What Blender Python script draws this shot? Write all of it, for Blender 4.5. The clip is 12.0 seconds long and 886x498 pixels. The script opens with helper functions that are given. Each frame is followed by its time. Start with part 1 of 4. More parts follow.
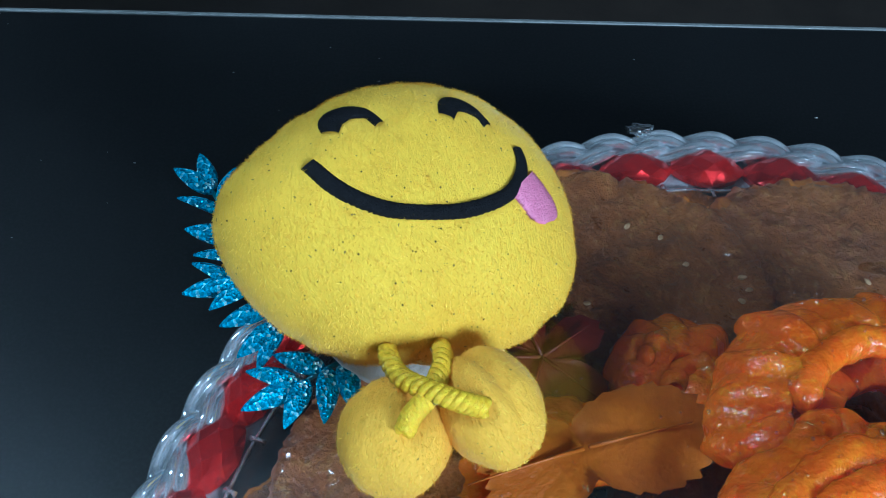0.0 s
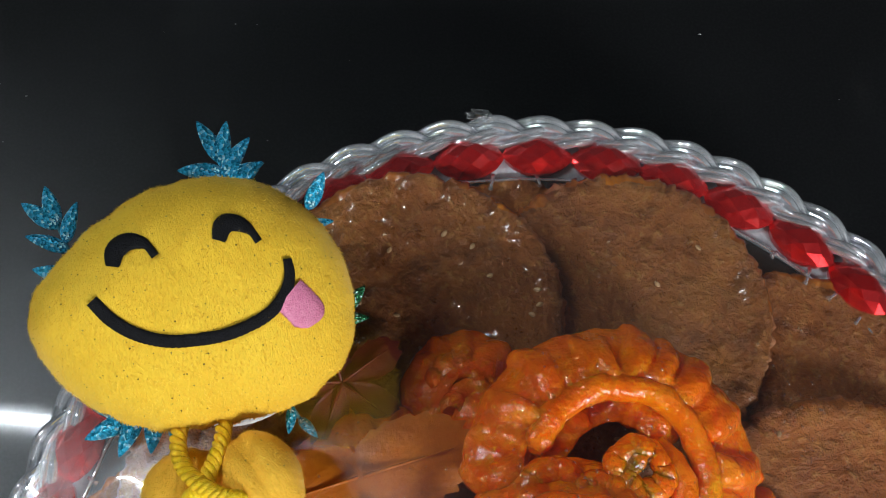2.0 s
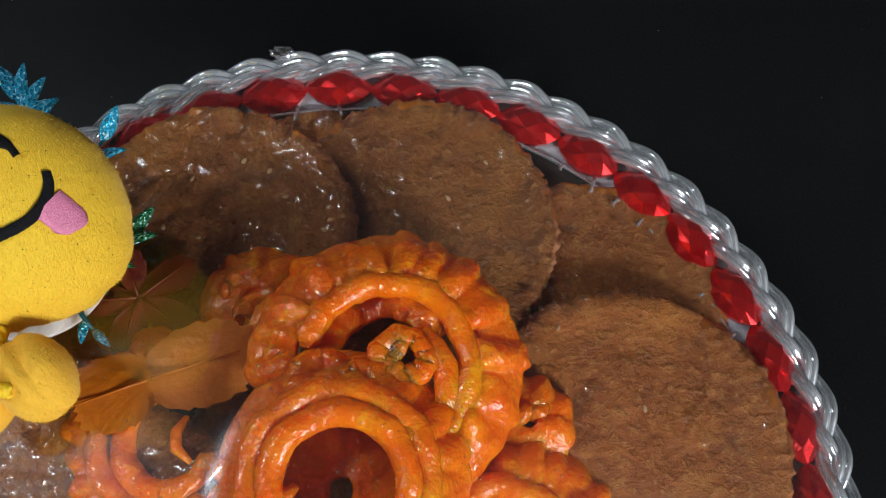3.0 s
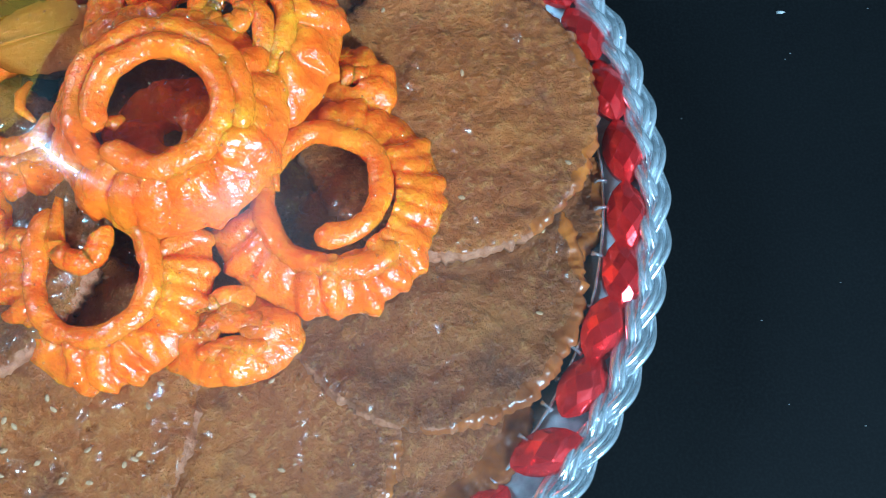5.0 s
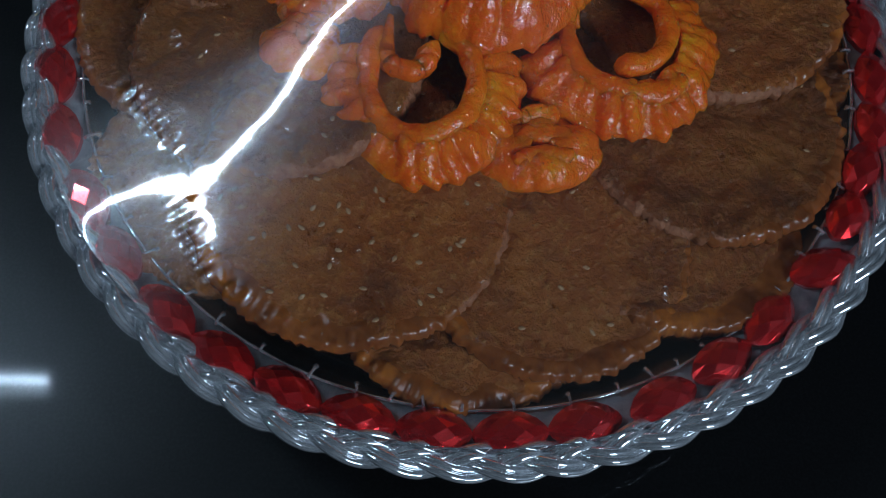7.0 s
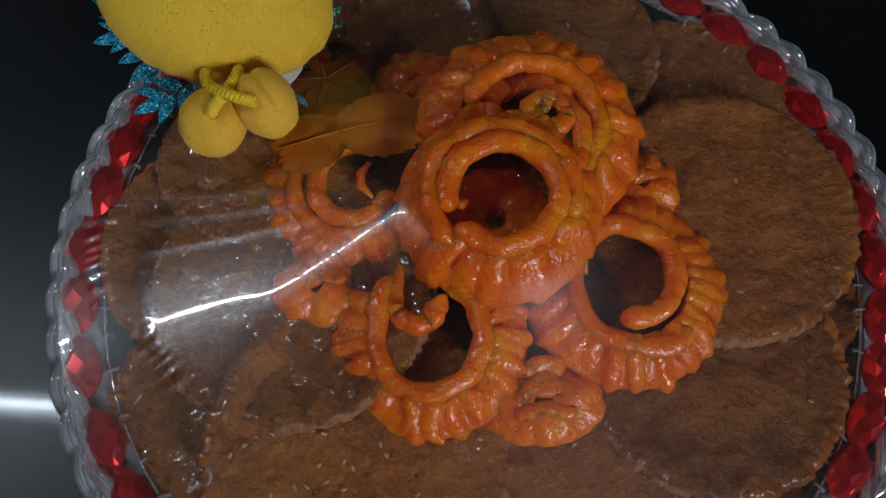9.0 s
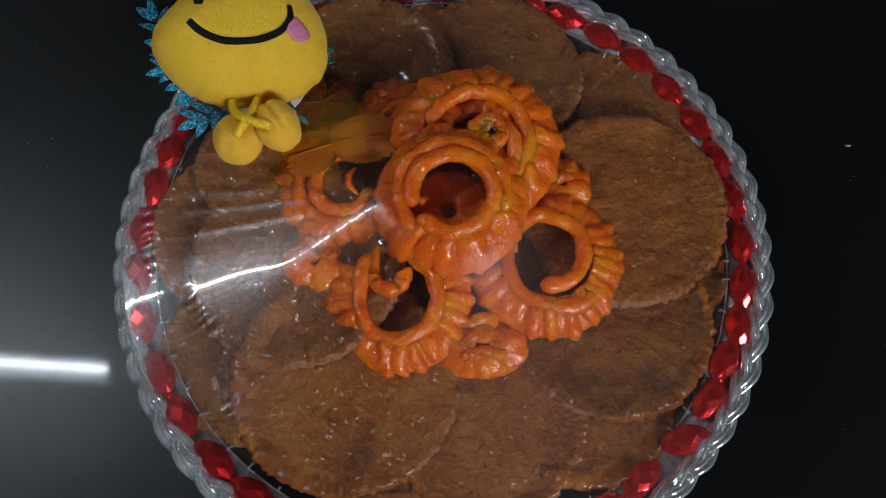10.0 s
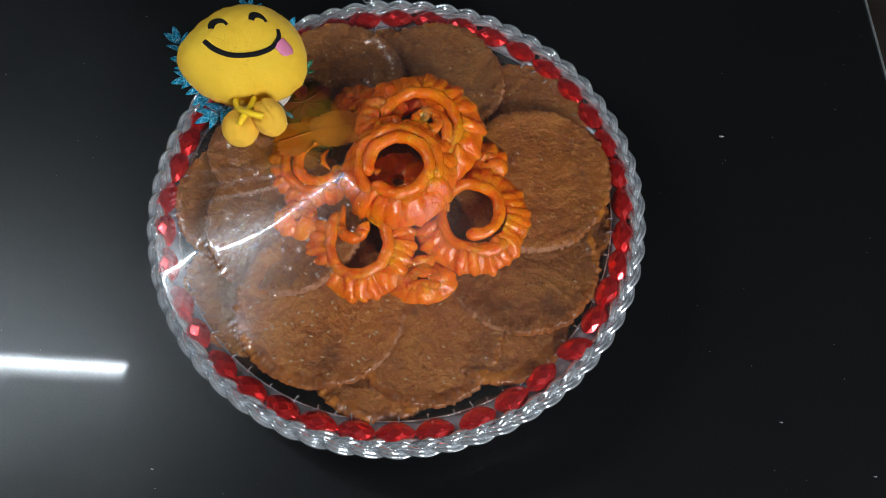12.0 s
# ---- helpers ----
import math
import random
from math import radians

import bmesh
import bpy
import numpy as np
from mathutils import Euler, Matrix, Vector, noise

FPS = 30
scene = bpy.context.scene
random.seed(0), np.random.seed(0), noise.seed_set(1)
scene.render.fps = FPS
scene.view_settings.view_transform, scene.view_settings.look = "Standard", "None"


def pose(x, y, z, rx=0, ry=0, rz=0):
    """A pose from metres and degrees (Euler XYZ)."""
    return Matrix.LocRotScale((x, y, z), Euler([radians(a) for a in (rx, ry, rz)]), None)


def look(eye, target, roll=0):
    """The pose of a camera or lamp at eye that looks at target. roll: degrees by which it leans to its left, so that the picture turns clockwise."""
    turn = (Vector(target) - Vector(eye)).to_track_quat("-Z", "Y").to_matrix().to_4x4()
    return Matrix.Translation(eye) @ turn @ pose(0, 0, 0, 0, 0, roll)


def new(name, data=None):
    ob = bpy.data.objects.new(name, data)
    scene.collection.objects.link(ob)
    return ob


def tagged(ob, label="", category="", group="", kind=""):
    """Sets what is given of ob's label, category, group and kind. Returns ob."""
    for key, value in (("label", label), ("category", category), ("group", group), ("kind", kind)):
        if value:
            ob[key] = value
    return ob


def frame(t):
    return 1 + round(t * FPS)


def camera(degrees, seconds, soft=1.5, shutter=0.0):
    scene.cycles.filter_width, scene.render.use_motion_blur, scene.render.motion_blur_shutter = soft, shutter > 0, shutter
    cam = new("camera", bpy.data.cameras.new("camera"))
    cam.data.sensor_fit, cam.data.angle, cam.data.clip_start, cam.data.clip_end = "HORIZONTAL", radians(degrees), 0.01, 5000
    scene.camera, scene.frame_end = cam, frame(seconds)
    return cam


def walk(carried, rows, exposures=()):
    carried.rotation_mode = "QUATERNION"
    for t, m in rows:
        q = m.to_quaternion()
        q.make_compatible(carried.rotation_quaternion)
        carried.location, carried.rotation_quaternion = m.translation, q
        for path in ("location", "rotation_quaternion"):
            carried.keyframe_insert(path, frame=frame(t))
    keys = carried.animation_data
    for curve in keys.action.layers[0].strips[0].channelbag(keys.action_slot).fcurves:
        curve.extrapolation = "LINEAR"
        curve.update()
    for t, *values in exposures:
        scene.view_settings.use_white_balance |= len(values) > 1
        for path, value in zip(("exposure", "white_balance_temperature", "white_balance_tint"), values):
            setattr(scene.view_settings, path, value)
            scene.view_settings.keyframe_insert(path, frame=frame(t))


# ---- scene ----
cam = camera(52.5, 12.0, soft=0.7)
PATH = [
    (0, (-0.085, -0.045, 0.235), (-0.083, 1.158, -1.362), 5.1),
    (0.5, (-0.089, -0.022, 0.265), (-0.071, 0.957, -1.479), 6.6),
    (1, (-0.087, -0.006, 0.279), (-0.051, 0.736, -1.578), 8.8),
    (1.5, (-0.07, 0.018, 0.293), (-0.036, 0.64, -1.607), 9.2),
    (2, (-0.04, 0.021, 0.3), (-0.021, 0.626, -1.607), 7.1),
    (2.5, (-0.007, 0.01, 0.309), (0.01, 0.615, -1.597), 5.5),
    (3, (0.021, -0.004, 0.311), (0.047, 0.603, -1.595), 4.6),
    (3.2, (0.034, -0.01, 0.31), (0.045, 0.596, -1.596), 2.5),
    (4.8, (0.07, -0.089, 0.303), (0.144, 0.492, -1.609), 6.9),
    (5, (0.071, -0.101, 0.304), (0.116, 0.482, -1.608), 3.5),
    (5.5, (0.058, -0.143, 0.297), (0.116, 0.528, -1.586), 3.9),
    (6, (0.045, -0.171, 0.297), (0.099, 0.537, -1.572), 3.3),
    (6.5, (0.016, -0.189, 0.294), (0.089, 0.578, -1.551), 5.4),
    (7, (-0.024, -0.188, 0.294), (0.07, 0.606, -1.539), 8.2),
    (7.5, (-0.051, -0.164, 0.299), (0.042, 0.608, -1.544), 9.9),
    (7.7, (-0.051, -0.161, 0.301), (-0.002, 0.667, -1.519), 6.4),
    (9.3, (-0.011, -0.108, 0.35), (0.0, 0.611, -1.516), 4.5),
    (9.5, (-0.008, -0.115, 0.366), (0.001, 0.588, -1.506), 4.4),
    (10, (-0.003, -0.143, 0.426), (0.003, 0.544, -1.453), 4.2),
    (10.5, (0.013, -0.176, 0.472), (0.008, 0.533, -1.398), 3.3),
    (11, (0.024, -0.205, 0.507), (0.006, 0.527, -1.354), 2.3),
    (11.5, (0.027, -0.221, 0.524), (0.01, 0.525, -1.332), 2.3),
    (12, (0.032, -0.225, 0.533), (0.016, 0.53, -1.319), 2.1),
]
EXPOSURE = [(0.0, 0.2, 4500, -4), (1.0, 0.05, 5600, 6), (2.0, 0.1, 6400, 10), (3.2, 0.05, 6400, 11), (4.8, 0.95, 4250, -14), (5.5, 0.9, 4100, -14), (6.0, 0.4, 4250, -14), (6.5, -0.75, 4850, -2), (7.0, -1.4, 5100, 4), (7.7, -1.25, 5100, 5), (9.3, -1.1, 6100, 11), (10.0, -0.8, 6200, 11), (10.5, -0.45, 6200, 10), (12.0, -0.1, 6200, 9)]
walk(cam, [(t, look(eye, target, roll)) for t, eye, target, roll in PATH], EXPOSURE)

# ---- light: a slim tube lamp beside the table, a window behind the viewer, a closed room ----
TABLE_Z = -0.005
world = bpy.data.worlds.new("world")
world.use_nodes = True
scene.world = world
world.node_tree.nodes["Background"].inputs[0].default_value = (0.55, 0.7, 1.0, 1)
world.node_tree.nodes["Background"].inputs[1].default_value = 0.3


def area_lamp(name, m, size, size_y, power, colour):
    data = bpy.data.lights.new(name, "AREA")
    data.shape, data.size, data.size_y, data.energy, data.color = "RECTANGLE", size, size_y, power, colour
    ob = new(name, data)
    ob.matrix_basis = m
    return ob


WINDOW = (1.45, -1.88, 1.30)
area_lamp("window_daylight", look(WINDOW, (1.45, 0.0, 1.30)), 0.98, 0.83, 105, (0.95, 0.98, 1.0))


# ---- materials ----
def nodes_of(name):
    m = bpy.data.materials.new(name)
    m.use_nodes = True
    t = m.node_tree
    return m, t, t.nodes["Principled BSDF"]


def add(t, kind, **values):
    n = t.nodes.new(kind)
    for k, v in values.items():
        n.inputs[k].default_value = v
    return n


def ramp(t, source, stops):
    r = t.nodes.new("ShaderNodeValToRGB")
    el = r.color_ramp.elements
    while len(el) < len(stops):
        el.new(0.5)
    for e, (p, c) in zip(el, stops):
        e.position, e.color = p, (*c, 1)
    t.links.new(source, r.inputs[0])
    return r.outputs[0]


def noise_out(t, coord, scale, detail=4.0, rough=0.6, kind="ShaderNodeTexNoise", stretch=None):
    n = t.nodes.new(kind)
    n.inputs["Scale"].default_value = scale
    if kind == "ShaderNodeTexNoise":
        n.inputs["Detail"].default_value, n.inputs["Roughness"].default_value = detail, rough
    if stretch:
        mp = t.nodes.new("ShaderNodeMapping")
        mp.inputs["Scale"].default_value = stretch
        t.links.new(coord, mp.inputs[0])
        coord = mp.outputs[0]
    t.links.new(coord, n.inputs["Vector"])
    return n.outputs["Distance"] if kind == "ShaderNodeTexVoronoi" else n.outputs["Fac"]


def mixed(t, a, b, fac):
    m = t.nodes.new("ShaderNodeMix")
    m.data_type = "RGBA"
    for sock, v in ((m.inputs[6], a), (m.inputs[7], b), (m.inputs[0], fac)):
        if isinstance(v, tuple):
            sock.default_value = (*v, 1)
        elif isinstance(v, float):
            sock.default_value = v
        else:
            t.links.new(v, sock)
    return m.outputs[2]


def bump(t, p, height, strength, dist, under=None):
    b = add(t, "ShaderNodeBump", Strength=strength, Distance=dist)
    t.links.new(height, b.inputs["Height"])
    if under:
        t.links.new(under, b.inputs["Normal"])
    t.links.new(b.outputs[0], p.inputs["Normal"])
    return b.outputs[0]


def coords(t, which="Object"):
    return t.nodes.new("ShaderNodeTexCoord").outputs[which]


def set_in(p, **values):
    for k, v in values.items():
        p.inputs[k.replace("_", " ")].default_value = v


def surface(name, low, high, scale, roughness, bump_scale=0, bump_mm=0.0, stretch=None, **more):
    """Two colours mixed by noise at two scales, with fine relief."""
    m, t, p = nodes_of(name)
    c = coords(t)
    big = noise_out(t, c, scale, 5, 0.65, stretch=stretch)
    fine = noise_out(t, c, scale * 7, 3, 0.6)
    a = ramp(t, big, [(0.32, low), (0.68, high)])
    t.links.new(mixed(t, a, tuple(v * 0.7 for v in low), ramp(t, fine, [(0.55, (0, 0, 0)), (0.8, (0.6, 0.6, 0.6))])), p.inputs["Base Color"])
    p.inputs["Roughness"].default_value = roughness
    if bump_scale:
        bump(t, p, noise_out(t, c, bump_scale, 4, 0.6), 1.0, bump_mm / 1000)
    set_in(p, **more)
    return m


def make_table():
    m, t, p = nodes_of("black_laminate")
    c = coords(t)
    smear = noise_out(t, c, 5, 6, 0.65)
    fine = noise_out(t, c, 900, 2, 0.5)
    t.links.new(ramp(t, fine, [(0.4, (0.004, 0.0042, 0.0046)), (0.75, (0.009, 0.0094, 0.0098))]), p.inputs["Base Color"])
    t.links.new(ramp(t, smear, [(0.3, (0.32, 0.32, 0.32)), (0.75, (0.42, 0.42, 0.42))]), p.inputs["Roughness"])
    set_in(p, Specular_IOR_Level=0.25, Coat_Weight=0.2, Coat_Roughness=0.05)
    bump(t, p, noise_out(t, c, 45, 3, 0.5), 0.25, 0.0002)
    return m


def make_clear(name, tint, ior, rough, haze, haze_rough, gain, crinkle=0.0, scale=60):
    """Thin clear plastic: passes light straight, with a gloss and a faint rough haze on it."""
    m, t, p = nodes_of(name)
    t.nodes.remove(p)
    out = t.nodes["Material Output"]
    see = add(t, "ShaderNodeBsdfTransparent", Color=(*tint, 1))
    sharp = add(t, "ShaderNodeBsdfGlossy", Roughness=rough)
    soft = add(t, "ShaderNodeBsdfGlossy", Roughness=haze_rough)
    fr = add(t, "ShaderNodeFresnel", IOR=ior)
    g = t.nodes.new("ShaderNodeMath")
    g.operation, g.use_clamp = "MULTIPLY", True
    g.inputs[1].default_value = gain
    t.links.new(fr.outputs[0], g.inputs[0])
    if crinkle:
        b = add(t, "ShaderNodeBump", Strength=1.0, Distance=crinkle)
        t.links.new(noise_out(t, coords(t), scale, 2, 0.5), b.inputs["Height"])
        t.links.new(b.outputs[0], sharp.inputs["Normal"])
    m1, m2 = t.nodes.new("ShaderNodeMixShader"), t.nodes.new("ShaderNodeMixShader")
    m1.inputs[0].default_value = haze
    t.links.new(see.outputs[0], m1.inputs[1])
    t.links.new(soft.outputs[0], m1.inputs[2])
    t.links.new(g.outputs[0], m2.inputs[0])
    t.links.new(m1.outputs[0], m2.inputs[1])
    t.links.new(sharp.outputs[0], m2.inputs[2])
    t.links.new(m2.outputs[0], out.inputs[0])
    return m


def make_anarsa():
    m, t, p = nodes_of("fried_dough")
    c = coords(t)
    info = t.nodes.new("ShaderNodeObjectInfo")
    sh = t.nodes.new("ShaderNodeVectorMath")
    t.links.new(c, sh.inputs[0])
    t.links.new(info.outputs["Location"], sh.inputs[1])
    c = sh.outputs[0]
    warp = noise_out(t, c, 38, 4, 0.6)
    big = noise_out(t, c, 30, 5, 0.65)
    blister = noise_out(t, c, 420, 3, 0.6)
    fibre = noise_out(t, c, 190, 6, 0.76)
    base = ramp(t, big, [(0.28, (0.22, 0.06, 0.008)), (0.5, (0.36, 0.112, 0.014)), (0.72, (0.47, 0.178, 0.024))])
    base = mixed(t, base, (0.5, 0.22, 0.04), ramp(t, fibre, [(0.52, (0, 0, 0)), (0.7, (0.75, 0.75, 0.75))]))
    base = mixed(t, base, (0.1, 0.026, 0.006), ramp(t, fibre, [(0.3, (0.7, 0.7, 0.7)), (0.43, (0, 0, 0))]))
    base = mixed(t, base, (0.56, 0.3, 0.08), ramp(t, blister, [(0.56, (0, 0, 0)), (0.7, (0.5, 0.5, 0.5))]))
    base = mixed(t, base, (0.1, 0.03, 0.008), ramp(t, warp, [(0.57, (0, 0, 0)), (0.72, (0.8, 0.8, 0.8))]))
    tone = add(t, "ShaderNodeHueSaturation", Saturation=1.0)
    mr = add(t, "ShaderNodeMapRange")
    mr.inputs[3].default_value, mr.inputs[4].default_value = 0.72, 1.22
    t.links.new(info.outputs["Random"], mr.inputs[0])
    t.links.new(mr.outputs[0], tone.inputs["Value"])
    t.links.new(base, tone.inputs["Color"])
    t.links.new(tone.outputs[0], p.inputs["Base Color"])
    t.links.new(ramp(t, fibre, [(0.35, (0.26, 0.26, 0.26)), (0.65, (0.5, 0.5, 0.5))]), p.inputs["Roughness"])
    n1 = bump(t, p, fibre, 1.0, 0.0036)
    bump(t, p, blister, 1.0, 0.0016, n1)
    set_in(p, Specular_IOR_Level=0.5, Coat_Weight=0.7, Coat_Roughness=0.1)
    return m


def make_anarsa_edge():
    m, t, p = nodes_of("syrupy_dough_edge")
    c = coords(t)
    big = noise_out(t, c, 70, 5, 0.65)
    t.links.new(ramp(t, big, [(0.3, (0.13, 0.04, 0.01)), (0.52, (0.27, 0.09, 0.02)), (0.7, (0.46, 0.16, 0.018))]), p.inputs["Base Color"])
    set_in(p, Roughness=0.22, Coat_Weight=0.4, Coat_Roughness=0.1, Subsurface_Weight=0.15, Subsurface_Radius=(0.004, 0.0015, 0.0006), Subsurface_Scale=0.5)
    bump(t, p, noise_out(t, c, 500, 3, 0.6), 0.7, 0.0005)
    return m


def make_jalebi():
    m, t, p = nodes_of("syrup_soaked_batter")
    c = coords(t)
    big = noise_out(t, c, 60, 4, 0.6)
    fine = noise_out(t, c, 380, 3, 0.6)
    base = ramp(t, big, [(0.3, (0.72, 0.118, 0.001)), (0.52, (0.84, 0.19, 0.0012)), (0.72, (0.9, 0.3, 0.003))])
    base = mixed(t, base, (0.88, 0.36, 0.006), ramp(t, fine, [(0.58, (0, 0, 0)), (0.72, (0.45, 0.45, 0.45))]))
    base = mixed(t, base, (0.92, 0.42, 0.003), ramp(t, noise_out(t, c, 70, 5, 0.7), [(0.62, (0, 0, 0)), (0.7, (0.75, 0.75, 0.75))]))
    t.links.new(base, p.inputs["Base Color"])
    t.links.new(ramp(t, noise_out(t, c, 150, 3, 0.6), [(0.35, (0.1, 0.1, 0.1)), (0.65, (0.32, 0.32, 0.32))]), p.inputs["Roughness"])
    set_in(p, Subsurface_Weight=0.85, Subsurface_Radius=(0.008, 0.0028, 0.0006), Subsurface_Scale=0.9, Coat_Weight=0.4, Coat_Roughness=0.06)
    n1 = bump(t, p, noise_out(t, c, 200, 3, 0.55), 1.0, 0.0011)
    bump(t, p, noise_out(t, c, 800, 2, 0.5), 1.0, 0.0003, n1)
    return m


def make_plush(name, low, high):
    m, t, p = nodes_of(name)
    c = coords(t)
    big = noise_out(t, c, 40, 4, 0.6)
    pile = noise_out(t, c, 1500, 3, 0.7, stretch=(1.0, 0.35, 1.0))
    specks = noise_out(t, c, 1150, 1, 0.4)
    a = ramp(t, big, [(0.3, low), (0.7, high)])
    a = mixed(t, a, tuple(v * 0.72 for v in low), ramp(t, pile, [(0.5, (0, 0, 0)), (0.75, (0.5, 0.5, 0.5))]))
    a = mixed(t, a, (0.12, 0.09, 0.02), ramp(t, specks, [(0.75, (0, 0, 0)), (0.765, (0.9, 0.9, 0.9))]))
    t.links.new(a, p.inputs["Base Color"])
    set_in(p, Roughness=0.85, Sheen_Weight=0.25, Sheen_Roughness=0.4)
    p.inputs["Sheen Tint"].default_value = (1, 0.9, 0.5, 1)
    bump(t, p, pile, 1.0, 0.0003)
    return m


def make_glitter(name, deep, bright):
    m, t, p = nodes_of(name)
    c = coords(t)
    v = t.nodes.new("ShaderNodeTexVoronoi")
    v.inputs["Scale"].default_value = 1800
    t.links.new(c, v.inputs["Vector"])
    sep = t.nodes.new("ShaderNodeSeparateColor")
    t.links.new(v.outputs["Color"], sep.inputs[0])
    # the palest cells put the glitter's sparkle into its colour
    t.links.new(ramp(t, sep.outputs[0], [(0.05, deep), (0.5, bright), (0.82, bright), (0.95, (0.65, 0.95, 1.0))]), p.inputs["Base Color"])
    t.links.new(ramp(t, sep.outputs[1], [(0.0, (0.15, 0.15, 0.15)), (1.0, (0.5, 0.5, 0.5))]), p.inputs["Roughness"])
    set_in(p, Metallic=0.45, Specular_IOR_Level=0.8)
    bump(t, p, v.outputs["Distance"], 1.0, 0.0006)
    return m


def make_gem():
    m, t, p = nodes_of("red_acrylic")
    c = coords(t)
    t.links.new(ramp(t, noise_out(t, c, 120, 2, 0.5), [(0.3, (0.7, 0.006, 0.01)), (0.7, (0.95, 0.03, 0.03))]), p.inputs["Base Color"])
    set_in(p, Metallic=0.75, Roughness=0.1, IOR=1.6, Specular_IOR_Level=0.6, Coat_Weight=1.0, Coat_Roughness=0.02)
    return m


TABLE = make_table()
FILM = make_clear("cling_film", (0.95, 0.95, 0.95), 1.5, 0.03, 0.05, 0.28, 1.5, 0.00005, 60)
CLEAR = make_clear("clear_plastic", (0.8, 0.82, 0.84), 1.49, 0.05, 0.06, 0.3, 1.6)
BEAD = make_clear("glint_bead", (0.97, 0.9, 0.8), 1.9, 0.06, 0.12, 0.2, 2.0)
SILVER = surface("silver_plastic", (0.7, 0.72, 0.75), (0.92, 0.94, 0.96), 300, 0.06, Metallic=0.78, Specular_IOR_Level=0.9)
SILVER_DULL = surface("silver_ribbon", (0.3, 0.31, 0.33), (0.52, 0.54, 0.57), 220, 0.3, 900, 0.2, Metallic=0.35)
ANARSA_CRUMB = surface("pale_crumb_edge", (0.24, 0.085, 0.03), (0.44, 0.2, 0.09), 260, 0.55, 700, 0.9)
ANARSA, ANARSA_EDGE, JALEBI, GEM = make_anarsa(), make_anarsa_edge(), make_jalebi(), make_gem()
SEED = surface("sesame", (0.34, 0.2, 0.09), (0.55, 0.38, 0.2), 800, 0.45)
PLUSH = make_plush("yellow_plush", (0.8, 0.5, 0.02), (0.86, 0.57, 0.032))
FUZZ, ft, fp = nodes_of("plush_fibre")
fg = ft.nodes.new("ShaderNodeNewGeometry")
ft.links.new(ramp(ft, fg.outputs["Random Per Island"], [(0.0, (0.8, 0.46, 0.016)), (0.5, (0.9, 0.57, 0.03)), (1.0, (0.97, 0.7, 0.08))]), fp.inputs["Base Color"])
set_in(fp, Roughness=0.7)
PLUSH_FOOT = make_plush("warm_yellow_plush", (0.84, 0.45, 0.026), (0.88, 0.52, 0.045))
THREAD_BLACK = surface("black_thread", (0.002, 0.002, 0.003), (0.008, 0.008, 0.01), 900, 0.75, 2500, 0.4, Specular_IOR_Level=0.2)
THREAD_PINK = surface("pink_thread", (0.66, 0.17, 0.3), (0.78, 0.28, 0.42), 900, 0.4, 2200, 0.3)
SPECK = surface("dark_glitter", (0.03, 0.03, 0.015), (0.1, 0.09, 0.03), 600, 0.25, Metallic=0.5)
CORD = surface("yellow_cord", (0.95, 0.53, 0.006), (1.0, 0.72, 0.02), 1100, 0.3, 2600, 0.4)
BLUE = make_glitter("turquoise_glitter", (0.006, 0.2, 0.34), (0.02, 0.42, 0.66))
GREEN = make_glitter("green_glitter", (0.003, 0.06, 0.025), (0.02, 0.2, 0.07))
STEM = surface("painted_wire", (0.004, 0.06, 0.08), (0.01, 0.14, 0.18), 300, 0.4)
FELT = surface("white_felt", (0.62, 0.6, 0.57), (0.78, 0.76, 0.72), 200, 0.9, 900, 0.4)
MAPLE = surface("dark_red_leaf_cloth", (0.085, 0.005, 0.003), (0.15, 0.011, 0.004), 110, 0.5, 400, 0.4)
YLEAF = surface("amber_leaf_cloth", (0.4, 0.1, 0.002), (0.52, 0.155, 0.003), 110, 0.45, 350, 0.5)
# unseen walls: dark so the table reflects black, east lightened as if lit
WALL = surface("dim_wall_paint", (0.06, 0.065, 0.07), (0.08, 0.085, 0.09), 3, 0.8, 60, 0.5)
EAST_LIT = surface("lit_side_wall_paint", (0.1, 0.11, 0.12), (0.13, 0.14, 0.15), 3, 0.8, 60, 0.5)
CEILING = surface("ceiling_paint", (0.07, 0.07, 0.07), (0.09, 0.09, 0.09), 3, 0.9, 60, 0.5)
FLOOR = surface("brown_floor_tile", (0.018, 0.013, 0.01), (0.035, 0.027, 0.02), 6, 0.4, 200, 0.2)
EDGE = surface("pale_edge_band", (0.12, 0.13, 0.13), (0.2, 0.21, 0.2), 40, 0.4, 200, 0.1)
DUST = surface("dust_fleck", (0.25, 0.25, 0.24), (0.5, 0.5, 0.48), 900, 0.8)
HOUSING = surface("white_lamp_housing", (0.7, 0.7, 0.7), (0.8, 0.8, 0.8), 20, 0.5)
lit, lt, lp = nodes_of("lit_tube")
set_in(lp, Base_Color=(0.9, 0.9, 0.9, 1), Emission_Color=(0.86, 0.95, 1.0, 1), Emission_Strength=345.0)


# ---- mesh helpers ----
def link(name, bm, mat, parent=None, label="", smooth=True, m=None):
    me = bpy.data.meshes.new(name)
    bm.normal_update()
    bm.to_mesh(me)
    bm.free()
    for x in mat if isinstance(mat, (list, tuple)) else [mat]:
        me.materials.append(x)
    if smooth:
        for f in me.polygons:
            f.use_smooth = True
    ob = new(name, me)
    if m is not None:
        ob.matrix_basis = m
    if parent:
        ob.parent = parent
    return tagged(ob, label)


def part(name, bm, mat, parent, label="", smooth=True, m=None):
    return link(name, bm, mat, parent, label, smooth, m)


def empty(name, m, label, category, group="", kind=""):
    ob = new(name)
    ob.empty_display_size = 0.01
    ob.matrix_basis = m
    return tagged(ob, label, category, group, kind)


